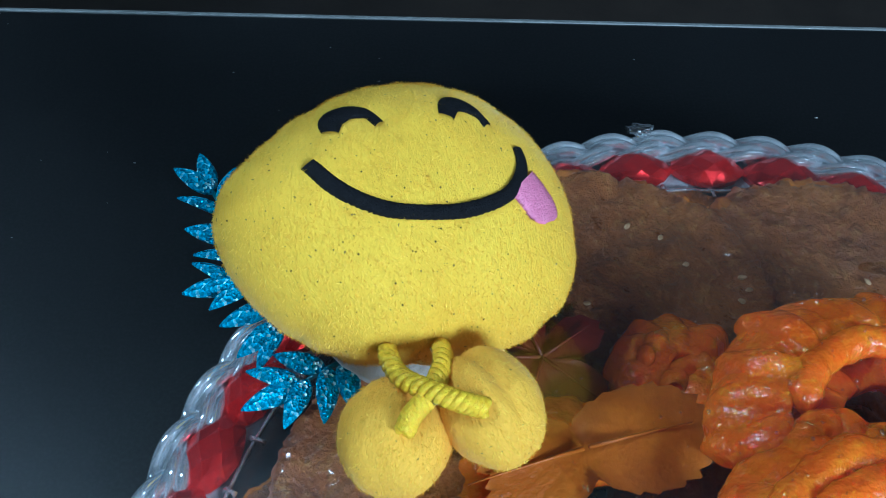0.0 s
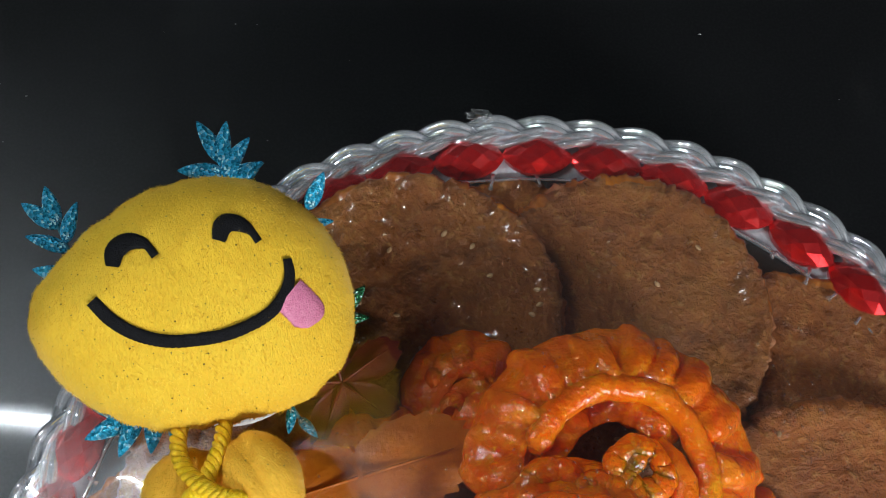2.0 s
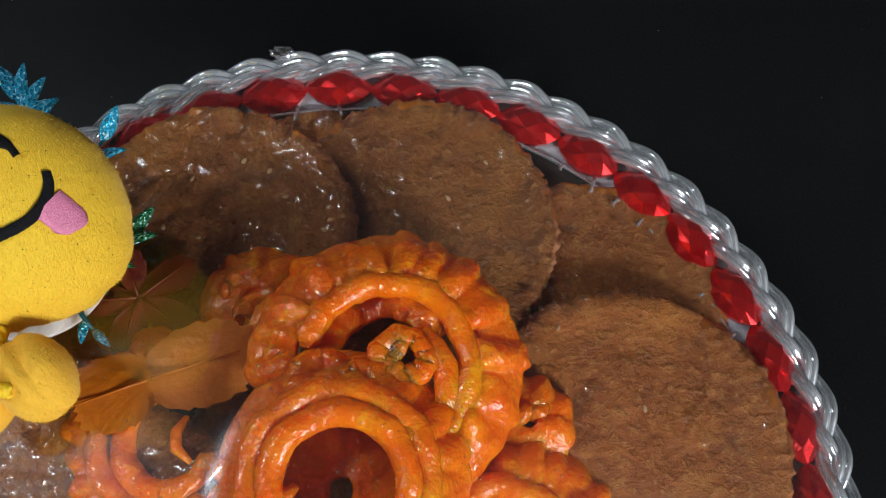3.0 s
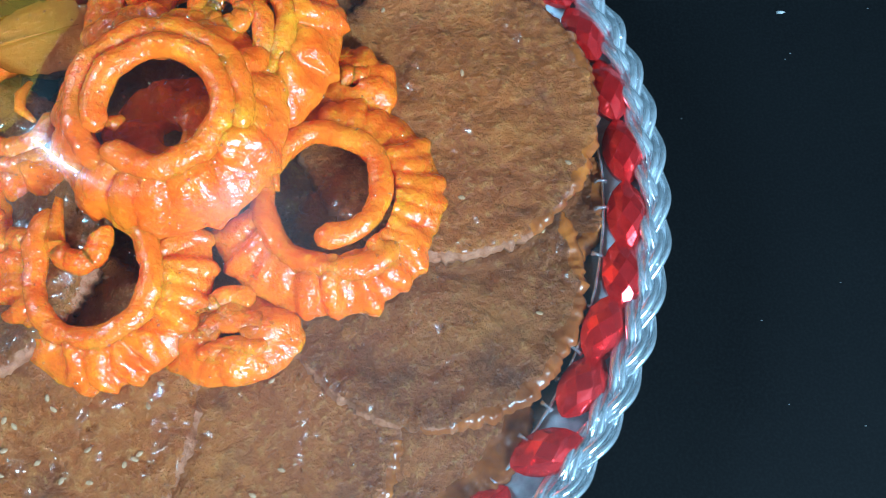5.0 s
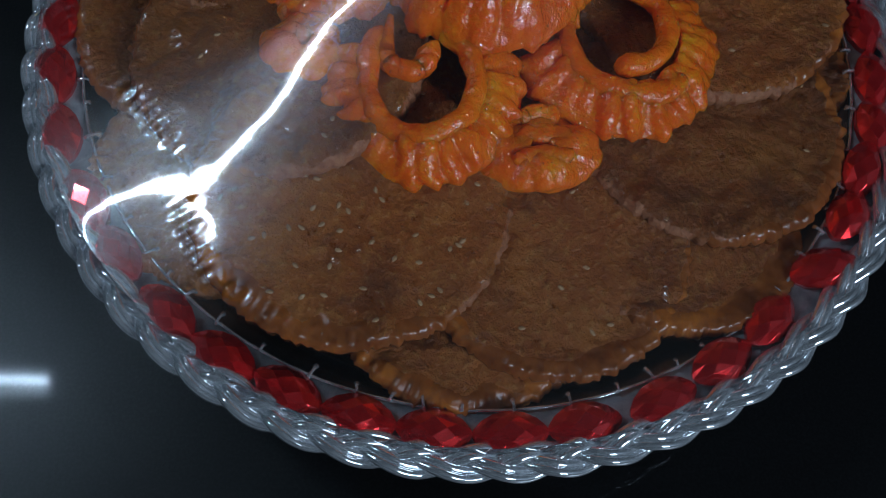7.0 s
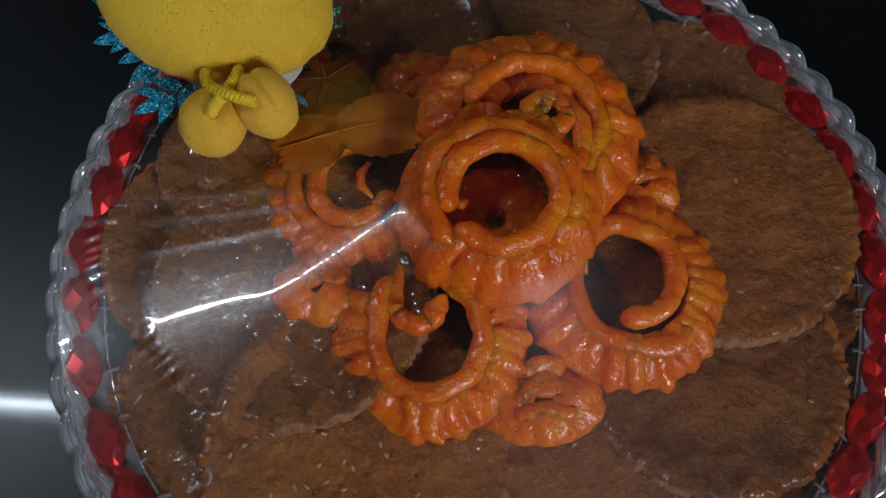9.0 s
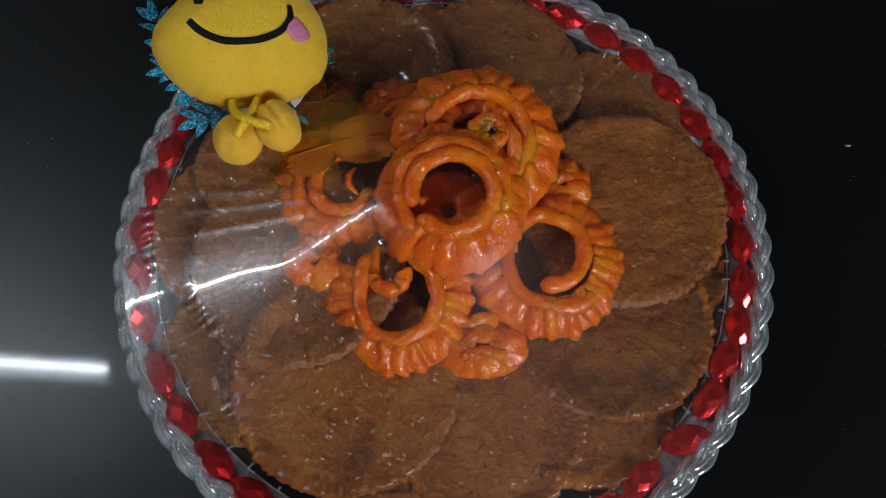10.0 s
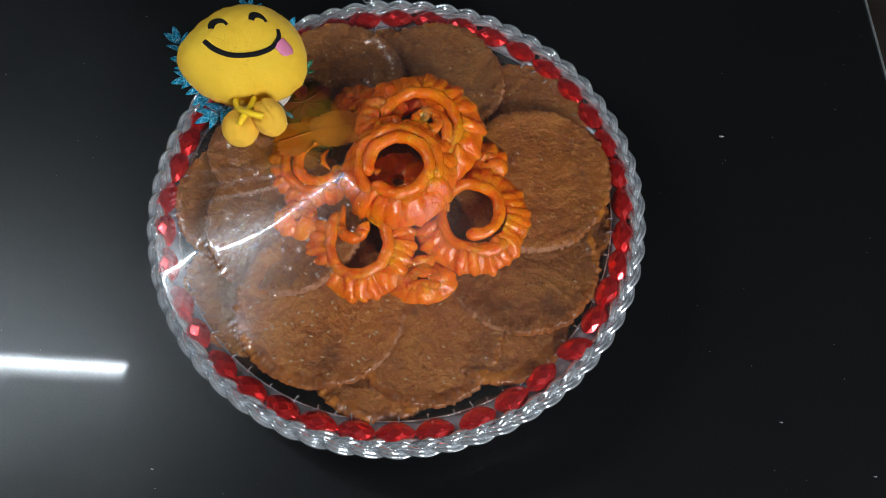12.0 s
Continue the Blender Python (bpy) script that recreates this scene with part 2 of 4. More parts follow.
def grid_faces(bm, rows, closed_u=True, closed_v=False):
    vs = [[bm.verts.new(p) for p in r] for r in rows]
    n, k = len(vs), len(vs[0])
    for i in range(n if closed_v else n - 1):
        for j in range(k if closed_u else k - 1):
            bm.faces.new((vs[i][j], vs[i][(j + 1) % k], vs[(i + 1) % n][(j + 1) % k], vs[(i + 1) % n][j]))
    return vs


def lathe(profile, seg=128, closed=True):
    bm = bmesh.new()
    rows = [[(r * math.cos(a), r * math.sin(a), z) for a in (2 * math.pi * j / seg for j in range(seg))] for r, z in profile]
    grid_faces(bm, rows, True, closed)
    bmesh.ops.recalc_face_normals(bm, faces=bm.faces)
    return bm


def sweep(bm, path, radius, seg=10, closed=False, flat=1.0, up=(0, 0, 1)):
    """A tube along path; radius is a number or a function of the place along it (0 to 1)."""
    n, rows, up = len(path), [], Vector(up)
    pts = [Vector(p) for p in path]
    for i, p in enumerate(pts):
        a, b = pts[(i - 1) % n if closed else max(i - 1, 0)], pts[(i + 1) % n if closed else min(i + 1, n - 1)]
        d = (b - a).normalized()
        s = d.cross(up)
        s = s.normalized() if s.length > 1e-6 else Vector((1, 0, 0))
        w = s.cross(d)
        r = radius(i / (n if closed else n - 1)) if callable(radius) else radius
        rows.append([p + r * math.cos(t) * s + r * flat * math.sin(t) * w for t in (2 * math.pi * j / seg for j in range(seg))])
    vs = grid_faces(bm, rows, True, closed)
    if not closed:
        bm.faces.new(vs[0][::-1])
        bm.faces.new(vs[-1])
    return bm


def box_bm(x0, y0, z0, x1, y1, z1, bevel=0.0):
    bm = bmesh.new()
    bmesh.ops.create_cube(bm, size=1)
    for v in bm.verts:
        v.co = Vector(((x0, x1)[v.co.x > 0], (y0, y1)[v.co.y > 0], (z0, z1)[v.co.z > 0]))
    if bevel:
        bmesh.ops.bevel(bm, geom=bm.edges, offset=bevel, segments=3, affect="EDGES", profile=0.5)
    return bm


def nz(x, y, z=0.0, s=1.0):
    return noise.noise((x * s, y * s, z * s))


def spline(pts, n):
    """Smooth curve through the given points."""
    pts = [Vector(p) for p in pts]
    q = [2 * pts[0] - pts[1]] + pts + [2 * pts[-1] - pts[-2]]
    out = []
    for i in range(n):
        u = i / (n - 1) * (len(pts) - 1)
        k = min(int(u), len(pts) - 2)
        f = u - k
        a, b, c, d = q[k:k + 4]
        out.append(0.5 * (2 * b + (c - a) * f + (2 * a - 5 * b + 4 * c - d) * f * f + (3 * b - a - 3 * c + d) * f ** 3))
    return out


# ---- the room and the table ----
ROOM = (-2.2, -1.9, -0.75, 2.2, 2.4, 2.0)
x0, y0, z0, x1, y1, z1 = ROOM
tagged(link("floor", box_bm(x0 - .1, y0 - .1, z0 - .1, x1 + .1, y1 + .1, z0), FLOOR, smooth=False), "dark brown tiled floor in shade", "floor", kind="structure")
tagged(link("ceiling", box_bm(x0 - .1, y0 - .1, z1, x1 + .1, y1 + .1, z1 + .1), CEILING, smooth=False), "plain dim painted ceiling", "ceiling", kind="structure")
# out of view; the east wall's lighter colour stands for light on it
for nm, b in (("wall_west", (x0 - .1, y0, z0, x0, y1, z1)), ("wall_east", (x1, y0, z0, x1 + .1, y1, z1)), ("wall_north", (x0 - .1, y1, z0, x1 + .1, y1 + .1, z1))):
    tagged(link(nm, box_bm(*b), EAST_LIT if nm == "wall_east" else WALL, smooth=False), "plain grey wall out of view, coloured lighter as if lit" if nm == "wall_east" else "plain dim painted wall", "wall", kind="structure")
wx0, wx1, wz0, wz1 = 0.95, 1.95, 0.875, 1.725
bm = bmesh.new()
for b in ((x0 - .1, z0, wx0, z1), (wx1, z0, x1 + .1, z1), (wx0, z0, wx1, wz0), (wx0, wz1, wx1, z1)):
    piece = box_bm(b[0], y0 - .1, b[1], b[2], y0, b[3])
    me = bpy.data.meshes.new("piece")
    piece.to_mesh(me)
    piece.free()
    bm.from_mesh(me)
    bpy.data.meshes.remove(me)
tagged(link("wall_south", bm, WALL, smooth=False), "plain dim painted wall with a window opening", "wall", kind="structure")
window = empty("window_1", pose(1.45, y0 - 0.05, 1.3), "white framed window letting in daylight", "window", kind="structure")
for b in ((-0.5, -0.425, -0.46, 0.425), (0.46, -0.425, 0.5, 0.425), (-0.46, -0.425, 0.46, -0.385), (-0.46, 0.385, 0.46, 0.425), (-0.015, -0.385, 0.015, 0.385)):
    part("window_frame", box_bm(b[0], -0.02, b[1], b[2], 0.02, b[3], 0.003), HOUSING, window, smooth=False)
for b in ((-0.46, -0.015), (0.015, 0.46)):
    part("pane", box_bm(b[0], -0.003, -0.385, b[1], 0.003, 0.385), CLEAR, window, smooth=False).visible_shadow = False

table = empty("table", pose(0, 0, TABLE_Z, 0, 0, 5.8), "glossy black laminate table with a pale edge band", "table")
part("tabletop", box_bm(-1.0, -1.1, -0.03, 0.345, 0.262, 0, 0.0015), TABLE, table, smooth=False)
part("edge_band", box_bm(-1.0, 0.2625, -0.03, 0.345, 0.2645, -0.0004, 0.0006), EDGE, table, "pale worn edge band")
part("edge_band", box_bm(0.3455, -1.1, -0.03, 0.3475, 0.2645, -0.0004, 0.0006), EDGE, table, "pale worn edge band")
for lx in (-0.92, 0.27):
    for ly in (-1.02, 0.19):
        part("leg", box_bm(lx - .025, ly - .025, -0.745, lx + .025, ly + .025, -0.0302, 0.003), TABLE, table)

lamp = empty("tube_lamp", pose(-0.797, 0.116, 0.88), "slim white tube lamp on two thin hanging rods, lit", "lamp")
bm = bmesh.new()
sweep(bm, [(-0.32 + 0.64 * i / 12, 0, 0) for i in range(13)], 0.005, 16)
part("tube", bm, lit, lamp, "glowing white tube")
part("housing", box_bm(-0.34, -0.02, 0.016, 0.34, 0.02, 0.045, 0.004), HOUSING, lamp)
for s in (-0.33, 0.33):
    part("end_cap", box_bm(s - .01, -0.016, -0.016, s + .01, 0.016, 0.0165, 0.004), HOUSING, lamp)
    bm = bmesh.new()
    sweep(bm, [(s * .8, 0, 0.0445), (s * .8, 0, 1.12)], 0.003, 8, up=(1, 0, 0))
    part("hanging_rod", bm, HOUSING, lamp)

# ---- the tray ----
CX, CY = -0.0015, -0.001
tray = empty("serving_tray", pose(CX, CY, TABLE_Z), "round clear plastic tray, silver braided rim and red gem border", "tray")
part("bowl", lathe([(0.085, 0.0), (0.09, 0.0), (0.092, 0.03), (0.116, 0.034), (0.1265, 0.0475), (0.1445, 0.0475), (0.1445, 0.045), (0.1275, 0.045), (0.117, 0.0315), (0.09, 0.0275), (0.0, 0.0275), (0.0, 0.0255), (0.088, 0.0255)], 144), CLEAR, tray, "clear moulded plastic bowl on a foot ring")
part("ribbon", lathe([(0.1285, 0.0478), (0.1285, 0.0492), (0.1445, 0.0492), (0.1445, 0.0478)], 160), SILVER_DULL, tray, "flat silver ribbon under the gems")
for k in range(3):
    for side in (-1, 1):
        bm, path, N = bmesh.new(), [], 720
        for i in range(N):
            a = 2 * math.pi * i / N
            f = 20 * a + 2 * math.pi * k / 3
            w = 0.0003 * nz(math.cos(a) * 9, math.sin(a) * 9, k * 3.1)
            r = 0.1432 + 0.0031 * math.sin(f) + w + side * 0.00115 - 0.002 * max(0.0, -math.cos(a)) ** 2
            path.append((r * math.cos(a), r * math.sin(a), 0.0518 + 0.0018 * math.sin(2 * f) + w))
        sweep(bm, path, 0.0014, 10, True, 1.1)
        part("braid_strand", bm, SILVER, tray, "shiny silver plastic braid strand")
for r, z in ((0.1283, 0.0502),):
    bm = bmesh.new()
    sweep(bm, [(r * math.cos(a), r * math.sin(a), z + 0.0003 * math.sin(60 * a)) for a in (2 * math.pi * i / 240 for i in range(240))], 0.00055, 6, True)
    part("chain_wire", bm, SILVER, tray, "thin silver wire of the trim")
rung = bmesh.new()
sweep(rung, [(-0.0024, 0, 0.0004), (-0.001, 0, 0.0013), (0.001, 0, 0.0013), (0.0022, 0, 0.0004)], lambda u: 0.00055 + 0.0005 * (abs(u - .5) > .3), 6)
rung = part("trim_rung", rung, SILVER, tray)
for i in range(64):
    a = 2 * math.pi * (i + 0.3 * math.sin(i * 7.3)) / 64
    o = rung if i == 0 else new("trim_rung", rung.data)
    o.parent = tray
    o.matrix_basis = Matrix.Translation((0.1275 * math.cos(a), 0.1275 * math.sin(a), 0.0502)) @ pose(0, 0, 0, 0, 0, math.degrees(a) + 18 * math.sin(i * 2.7)) @ Matrix.Diagonal((0.75 + 0.25 * math.sin(i * 3.9), 0.9, 1 + 0.5 * math.sin(i * 5.1), 1))

# faceted marquise stones, turned and shifted as they were glued
gem = bmesh.new()
girdle = [(0.0104 * math.cos(a), math.copysign(0.0059 * abs(math.sin(a)) ** 1.35, math.sin(a)), 0.0014) for a in (2 * math.pi * i / 16 for i in range(16))]
mid = [(0.0064 * math.cos(a), 0.0041 * math.sin(a), 0.0033) for a in (2 * math.pi * (i + .5) / 8 for i in range(8))]
top = [(0.0036 * math.cos(a), 0.0026 * math.sin(a), 0.0043) for a in (2 * math.pi * i / 4 for i in range(4))]
vb = [gem.verts.new((x * .97, y * .97, 0)) for x, y, z in girdle]
vg, vm, vt = ([gem.verts.new(p) for p in ring] for ring in (girdle, mid, top))
gem.faces.new(vb[::-1])
gem.faces.new(vt)
for i in range(16):
    gem.faces.new((vb[i], vb[(i + 1) % 16], vg[(i + 1) % 16], vg[i]))
for i in range(8):
    gem.faces.new((vg[2 * i], vg[2 * i + 1], vm[i]))
    gem.faces.new((vg[2 * i + 1], vg[(2 * i + 2) % 16], vm[i]))
    gem.faces.new((vm[i], vg[(2 * i + 2) % 16], vm[(i + 1) % 8]))
for i in range(4):
    gem.faces.new((vt[i], vm[2 * i], vt[(i + 1) % 4]))
    gem.faces.new((vt[i], vm[2 * i - 1], vm[2 * i]))
    gem.faces.new((vm[2 * i], vm[2 * i + 1], vt[(i + 1) % 4]))
bmesh.ops.recalc_face_normals(gem, faces=gem.faces)
gem_ob = part("gem", gem, GEM, tray, "faceted red acrylic marquise stone", smooth=False)
SHIFT = {15: 1, 16: 2.5, 17: 3.6, 18: 3.5, 19: 1.5, 20: 1.5, 21: 1.2, 29: -1.4, 30: -1.2, 31: -2.8, 32: -3.2, 33: -3, 34: -3.0, 35: -1.6}
SPIN = {14: 6, 15: 14, 16: -4, 17: -10, 18: -32, 19: 8, 26: -8}
RIM = {16: -0.002, 17: -0.0015, 18: -0.001, 19: -0.003, 20: -0.002, 31: 0.001, 32: 0.001, 33: 0.001}
for i in range(1, 41):
    o = gem_ob if i == 1 else new("gem", gem_ob.data)
    o.parent = tray
    tagged(o, "faceted red acrylic marquise stone")
    a = 85.1 - 9 * (i - 4) + SHIFT.get(i, 0)
    r = 0.1352 + RIM.get(i, 0)
    o.matrix_basis = pose(r * math.cos(radians(a)), r * math.sin(radians(a)), 0.0496, random.uniform(-10, 10), random.uniform(-6, 6), a + 90 + SPIN.get(i, 0) + random.uniform(-3, 3)) @ Matrix.Diagonal((1.06, 1.1, 1.5, 1))


# ---- the sweets ----
def anarsa(x, y, z, r, seed, tilt_x=0.0, tilt_y=0.0, seeds=0, edge=0.0):
    """A flat fried rice cake: frayed rim, puckered top. edge: how much syrupy rim it shows."""
    rnd = random.Random(seed)
    m = pose(x, y, z, tilt_x, tilt_y, rnd.uniform(0, 360))
    top = empty("rice_cake", m, "flat round brown fried rice cake with frayed edge" + (", sesame seeds" if seeds else ""), "fried sweet", "fried rice cakes on the tray")
    bm, seg, rings = bmesh.new(), 280, 56

    def height(px, py, q):
        h = 0.0032 + 0.0017 * nz(px, py, seed, 42) + 0.0020 * abs(nz(px + 3, py * 0.8, seed, 75)) + 0.0013 * (0.35 - abs(nz(px + 0.02 * nz(px, py, seed, 30), py * 0.45, seed + 9, 95))) + 0.0007 * nz(px, py, seed + 5, 190) + 0.0004 * nz(px, py, seed + 2, 380)
        return h + 0.0010 * math.exp(-((q - 0.9) / 0.08) ** 2) - 0.0022 * max(0, (q - 0.955) / 0.045) ** 2 + 0.0016 * nz(math.cos(math.atan2(py, px)) * 30, math.sin(math.atan2(py, px)) * 30, seed) * max(0, (q - 0.82) / 0.18)

    def ring(q, low):
        row = []
        for j in range(seg):
            a = 2 * math.pi * j / seg
            fray = 1 + 0.022 * nz(math.cos(a) * 2, math.sin(a) * 2, seed) + q ** 6 * (0.024 * nz(math.cos(a) * 14, math.sin(a) * 14, seed) + 0.03 * nz(math.cos(a) * 34, math.sin(a) * 34, seed))
            px, py = q * r * fray * math.cos(a), q * r * fray * math.sin(a)
            row.append((px, py, -0.0040 - 0.0003 * nz(px, py, seed, 90) + 0.002 * q ** 8 if low else height(px, py, q)))
        return row
    qs = [0.02 + 0.98 * (1 - (1 - i / rings) ** 1.4) for i in range(rings + 1)]
    vs = grid_faces(bm, [ring(q, False) for q in qs])
    bm.faces.new(vs[0])
    low = grid_faces(bm, [ring(q, True) for q in (0.99, 0.6, 0.05)])
    bm.faces.new(low[-1][::-1])
    for j in range(seg):
        bm.faces.new((vs[-1][j], low[0][j], low[0][(j + 1) % seg], vs[-1][(j + 1) % seg]))
    bmesh.ops.recalc_face_normals(bm, faces=bm.faces)
    for f in bm.faces:
        c = f.calc_center_median()
        if math.hypot(c.x, c.y) / r > 0.975 + 0.035 * nz(c.x, c.y, seed, 160):
            f.material_index = 2
    if edge:
        inv = m.inverted().to_3x3()
        out = (inv @ Vector((x, y, 0))).normalized()
        for f in bm.faces:
            c = f.calc_center_median()
            q = math.hypot(c.x, c.y) / r
            d = Vector((c.x, c.y, 0)).normalized().dot(out)
            if q > 1.0 - edge * max(0, d) + 0.11 * nz(c.x, c.y, seed, 130) and d > 0.3:
                f.material_index = 1
    part("cake", bm, [ANARSA, ANARSA_EDGE, ANARSA_CRUMB], top)
    for _ in range(seeds):
        a, q = rnd.uniform(0, 6.28), math.sqrt(rnd.uniform(0, 0.75))
        px, py = q * r * math.cos(a), q * r * math.sin(a)
        o = new("sesame_seed", SEED_MESH)
        o.parent = top
        o.matrix_basis = pose(px, py, height(px, py, q) + 0.0002, rnd.uniform(-20, 20), rnd.uniform(-20, 20), rnd.uniform(0, 360))
    return top


bm = bmesh.new()
bmesh.ops.create_uvsphere(bm, u_segments=8, v_segments=5, radius=1)
for v in bm.verts:
    k = 1 - 0.35 * max(0, v.co.x)
    v.co = Vector((v.co.x * 0.00125, v.co.y * 0.0007 * k, v.co.z * 0.0004))
SEED_MESH = bpy.data.meshes.new("sesame_seed")
bm.to_mesh(SEED_MESH)
bm.free()
SEED_MESH.materials.append(SEED)
for f in SEED_MESH.polygons:
    f.use_smooth = True

CAKES = [  # x, y, z, radius, tilts, seeds, syrupy edge
    (0.0, 0.0, 0.029, 0.055, 0, 0, 0, 0), (0.02, 0.03, 0.035, 0.05, 1, 0, 0, 0), (-0.02, -0.02, 0.036, 0.05, 0, -1, 0, 0), (0.0, 0.01, 0.042, 0.05, 0, 0, 0, 0),
    (-0.016, 0.0975, 0.0405, 0.030, 0, 0, 0, 0), (-0.080, -0.056, 0.0405, 0.041, 0, 0, 0, 0), (-0.004, -0.0865, 0.0412, 0.0440, 2, 0, 0, 0.16), (0.0625, -0.0655, 0.0415, 0.0405, 1, 3, 0, 0.24), (0.094, -0.004, 0.040, 0.034, 0, 0, 0, 0.1),
    (-0.091, -0.001, 0.0425, 0.0425, 0, -2, 0, 0.08), (0.068, 0.060, 0.0412, 0.0455, -1, 1, 0, 0.08), (0.016, 0.085, 0.0460, 0.0440, -3, 0, 5, 0.05),
    (0.074, -0.032, 0.0455, 0.0455, 2, 2, 5, 0.1), (0.0215, -0.0775, 0.0458, 0.0435, 3, 1, 8, 0.15), (-0.064, -0.0185, 0.0555, 0.0470, 0, -5, 8, 0.03),
    (-0.045, 0.078, 0.0505, 0.0440, -3, 2, 22, 0.03), (0.0785, 0.020, 0.0495, 0.0475, 1, 3, 5, 0.06), (-0.039, -0.0685, 0.0530, 0.0475, 4, 1, 52, 0.17), (-0.084, 0.028, 0.0530, 0.032, 0, 0, 0, 0),
]
for i, (x, y, z, r, tx, ty, sd, ed) in enumerate(CAKES):
    anarsa(x, y, z, r, i + 1, tx, ty, sd, ed)


def fuse(ob, voxel=0.0006, rounds=3):
    """Melt overlapping rolls of batter into one skin."""
    r = ob.modifiers.new("fuse", "REMESH")
    r.mode, r.voxel_size, r.use_smooth_shade = "VOXEL", voxel, True
    k = ob.modifiers.new("soften", "SMOOTH")
    k.factor, k.iterations = 0.5, rounds


def roughened(bm, amount, seed):
    for v in bm.verts:
        p = v.co.copy()
        v.co += Vector((nz(p.x, p.y, p.z + seed, 130), nz(p.x, p.y + seed, p.z, 140), nz(p.x + seed, p.y, p.z, 150))) * amount
        v.co += Vector((nz(p.x, p.y, p.z, 420), nz(p.y, p.z, p.x, 430), nz(p.z, p.x, p.y, 440))) * amount * 0.4


def spiral(cx, cy, r0, r1, a0, a1, z0=0.0, z1=0.0, ratio=1.0):
    """Part of a spiral in millimetres and degrees, as points in metres."""
    n = max(8, int(abs(a1 - a0) / 4))
    out = []
    for i in range(n + 1):
        u = i / n
        a, r = radians(a0 + (a1 - a0) * u), (r0 + (r1 - r0) * u) / 1000
        out.append((cx / 1000 + r * math.cos(a), cy / 1000 + ratio * r * math.sin(a), (z0 + (z1 - z0) * u) / 1000))
    return out


def roll(name, top, path, radius, seed):
    """One squeezed roll of batter with blunt ends."""
    bm = bmesh.new()
    n = len(path)
    pts = [Vector(p) + Vector((nz(i * 0.13, seed, 1), nz(i * 0.13, seed, 5), 0.7 * nz(i * 0.17, seed, 9))) * 0.0011 for i, p in enumerate(path)]
    sweep(bm, pts, lambda u: radius * (1 + 0.13 * nz(u * n * 0.16, seed) + 0.08 * nz(u * n * 0.4, seed + 7)) * math.sqrt(max(0.12, min(1, u * n / 2.2, (1 - u) * n / 2.2))), 14)
    roughened(bm, 0.0009, seed)
    return part(name, bm, JALEBI, top)


def pleats(top, cx, cy, inner, outer, a0, a1, count, z_in, z_out, seed, ratio=1.0, fat=3.6):
    """Batter looped in and out round the coil: bulging lobes side by side, drooping outwards."""
    rnd = random.Random(seed)
    bm = bmesh.new()
    step = (a1 - a0) / count
    for k in range(count):
        a = radians(a0 + step * (k + 0.5 + rnd.uniform(-0.3, 0.3)))
        far = outer * rnd.uniform(0.96, 1.06)
        width = radians(step) * (inner * 0.3 + outer * 0.7) * rnd.uniform(0.5, 0.62)
        lean, rise = rnd.uniform(-0.6, 0.6), rnd.uniform(-1.0, 1.0)
        rows = []
        for i in range(13):
            u = i / 12
            r = inner + (far - inner) * u
            swell = (0.72 + 0.28 * math.sin(math.pi * u)) * (1 - max(0, (u - 0.8) / 0.2) ** 2) ** 0.5 * (1.0 if i < 12 else 0.35)
            ang = a + lean * 0.2 * math.sin(3 * u)
            z = z_in + (z_out - z_in) * u ** 1.7 + rise
            c = Vector((cx + r * math.cos(ang), cy + ratio * r * math.sin(ang), z)) / 1000
            side = Vector((-math.sin(ang), math.cos(ang), 0))
            up = Vector((math.cos(ang) * 0.45 * u, math.sin(ang) * 0.45 * u, 1)).normalized()
            rows.append([c + (side * width * swell * math.cos(g) + up * fat * swell * math.sin(g)) / 1000 for g in (2 * math.pi * j / 14 for j in range(14))])
        vs = grid_faces(bm, rows)
        bm.faces.new(vs[0][::-1])
        bm.faces.new(vs[-1])
    whole = a1 - a0 >= 359
    n, rows = int((a1 - a0) / 3), []
    slope = Vector((outer - inner, 0, 0.8 * (z_out - z_in)))
    half, slope = slope.length * 0.46, slope.normalized()
    for i in range(n if whole else n + 1):
        g = radians(a0 + (a1 - a0) * i / n)
        thin = 1.0 if whole else math.sqrt(max(0.1, min(1, i / 4, (n - i) / 4)))
        row = []
        for j in range(16):
            e = 2 * math.pi * j / 16
            r = (inner + outer) / 2 + (half * slope.x * math.cos(e) - fat * 0.85 * slope.z * math.sin(e)) * thin
            z = z_in + 0.45 * (z_out - z_in) - 0.6 + (half * slope.z * math.cos(e) + fat * 0.85 * slope.x * math.sin(e)) * thin
            row.append((Vector((cx + r * math.cos(g), cy + ratio * r * math.sin(g), z))) / 1000)
        rows.append(row)
    vs = grid_faces(bm, rows, True, whole)
    if not whole:
        bm.faces.new(vs[0][::-1])
        bm.faces.new(vs[-1])
    bmesh.ops.recalc_face_normals(bm, faces=bm.faces)
    roughened(bm, 0.0011, seed)
    ob = part("outer_coil", bm, JALEBI, top)
    fuse(ob, 0.00055, 2)
    return ob


def jalebi(m, label="glossy orange fried syrup spiral with pleated outer coil"):
    return empty("jalebi", m, label, "fried sweet", "orange syrup spirals in the middle of the tray")


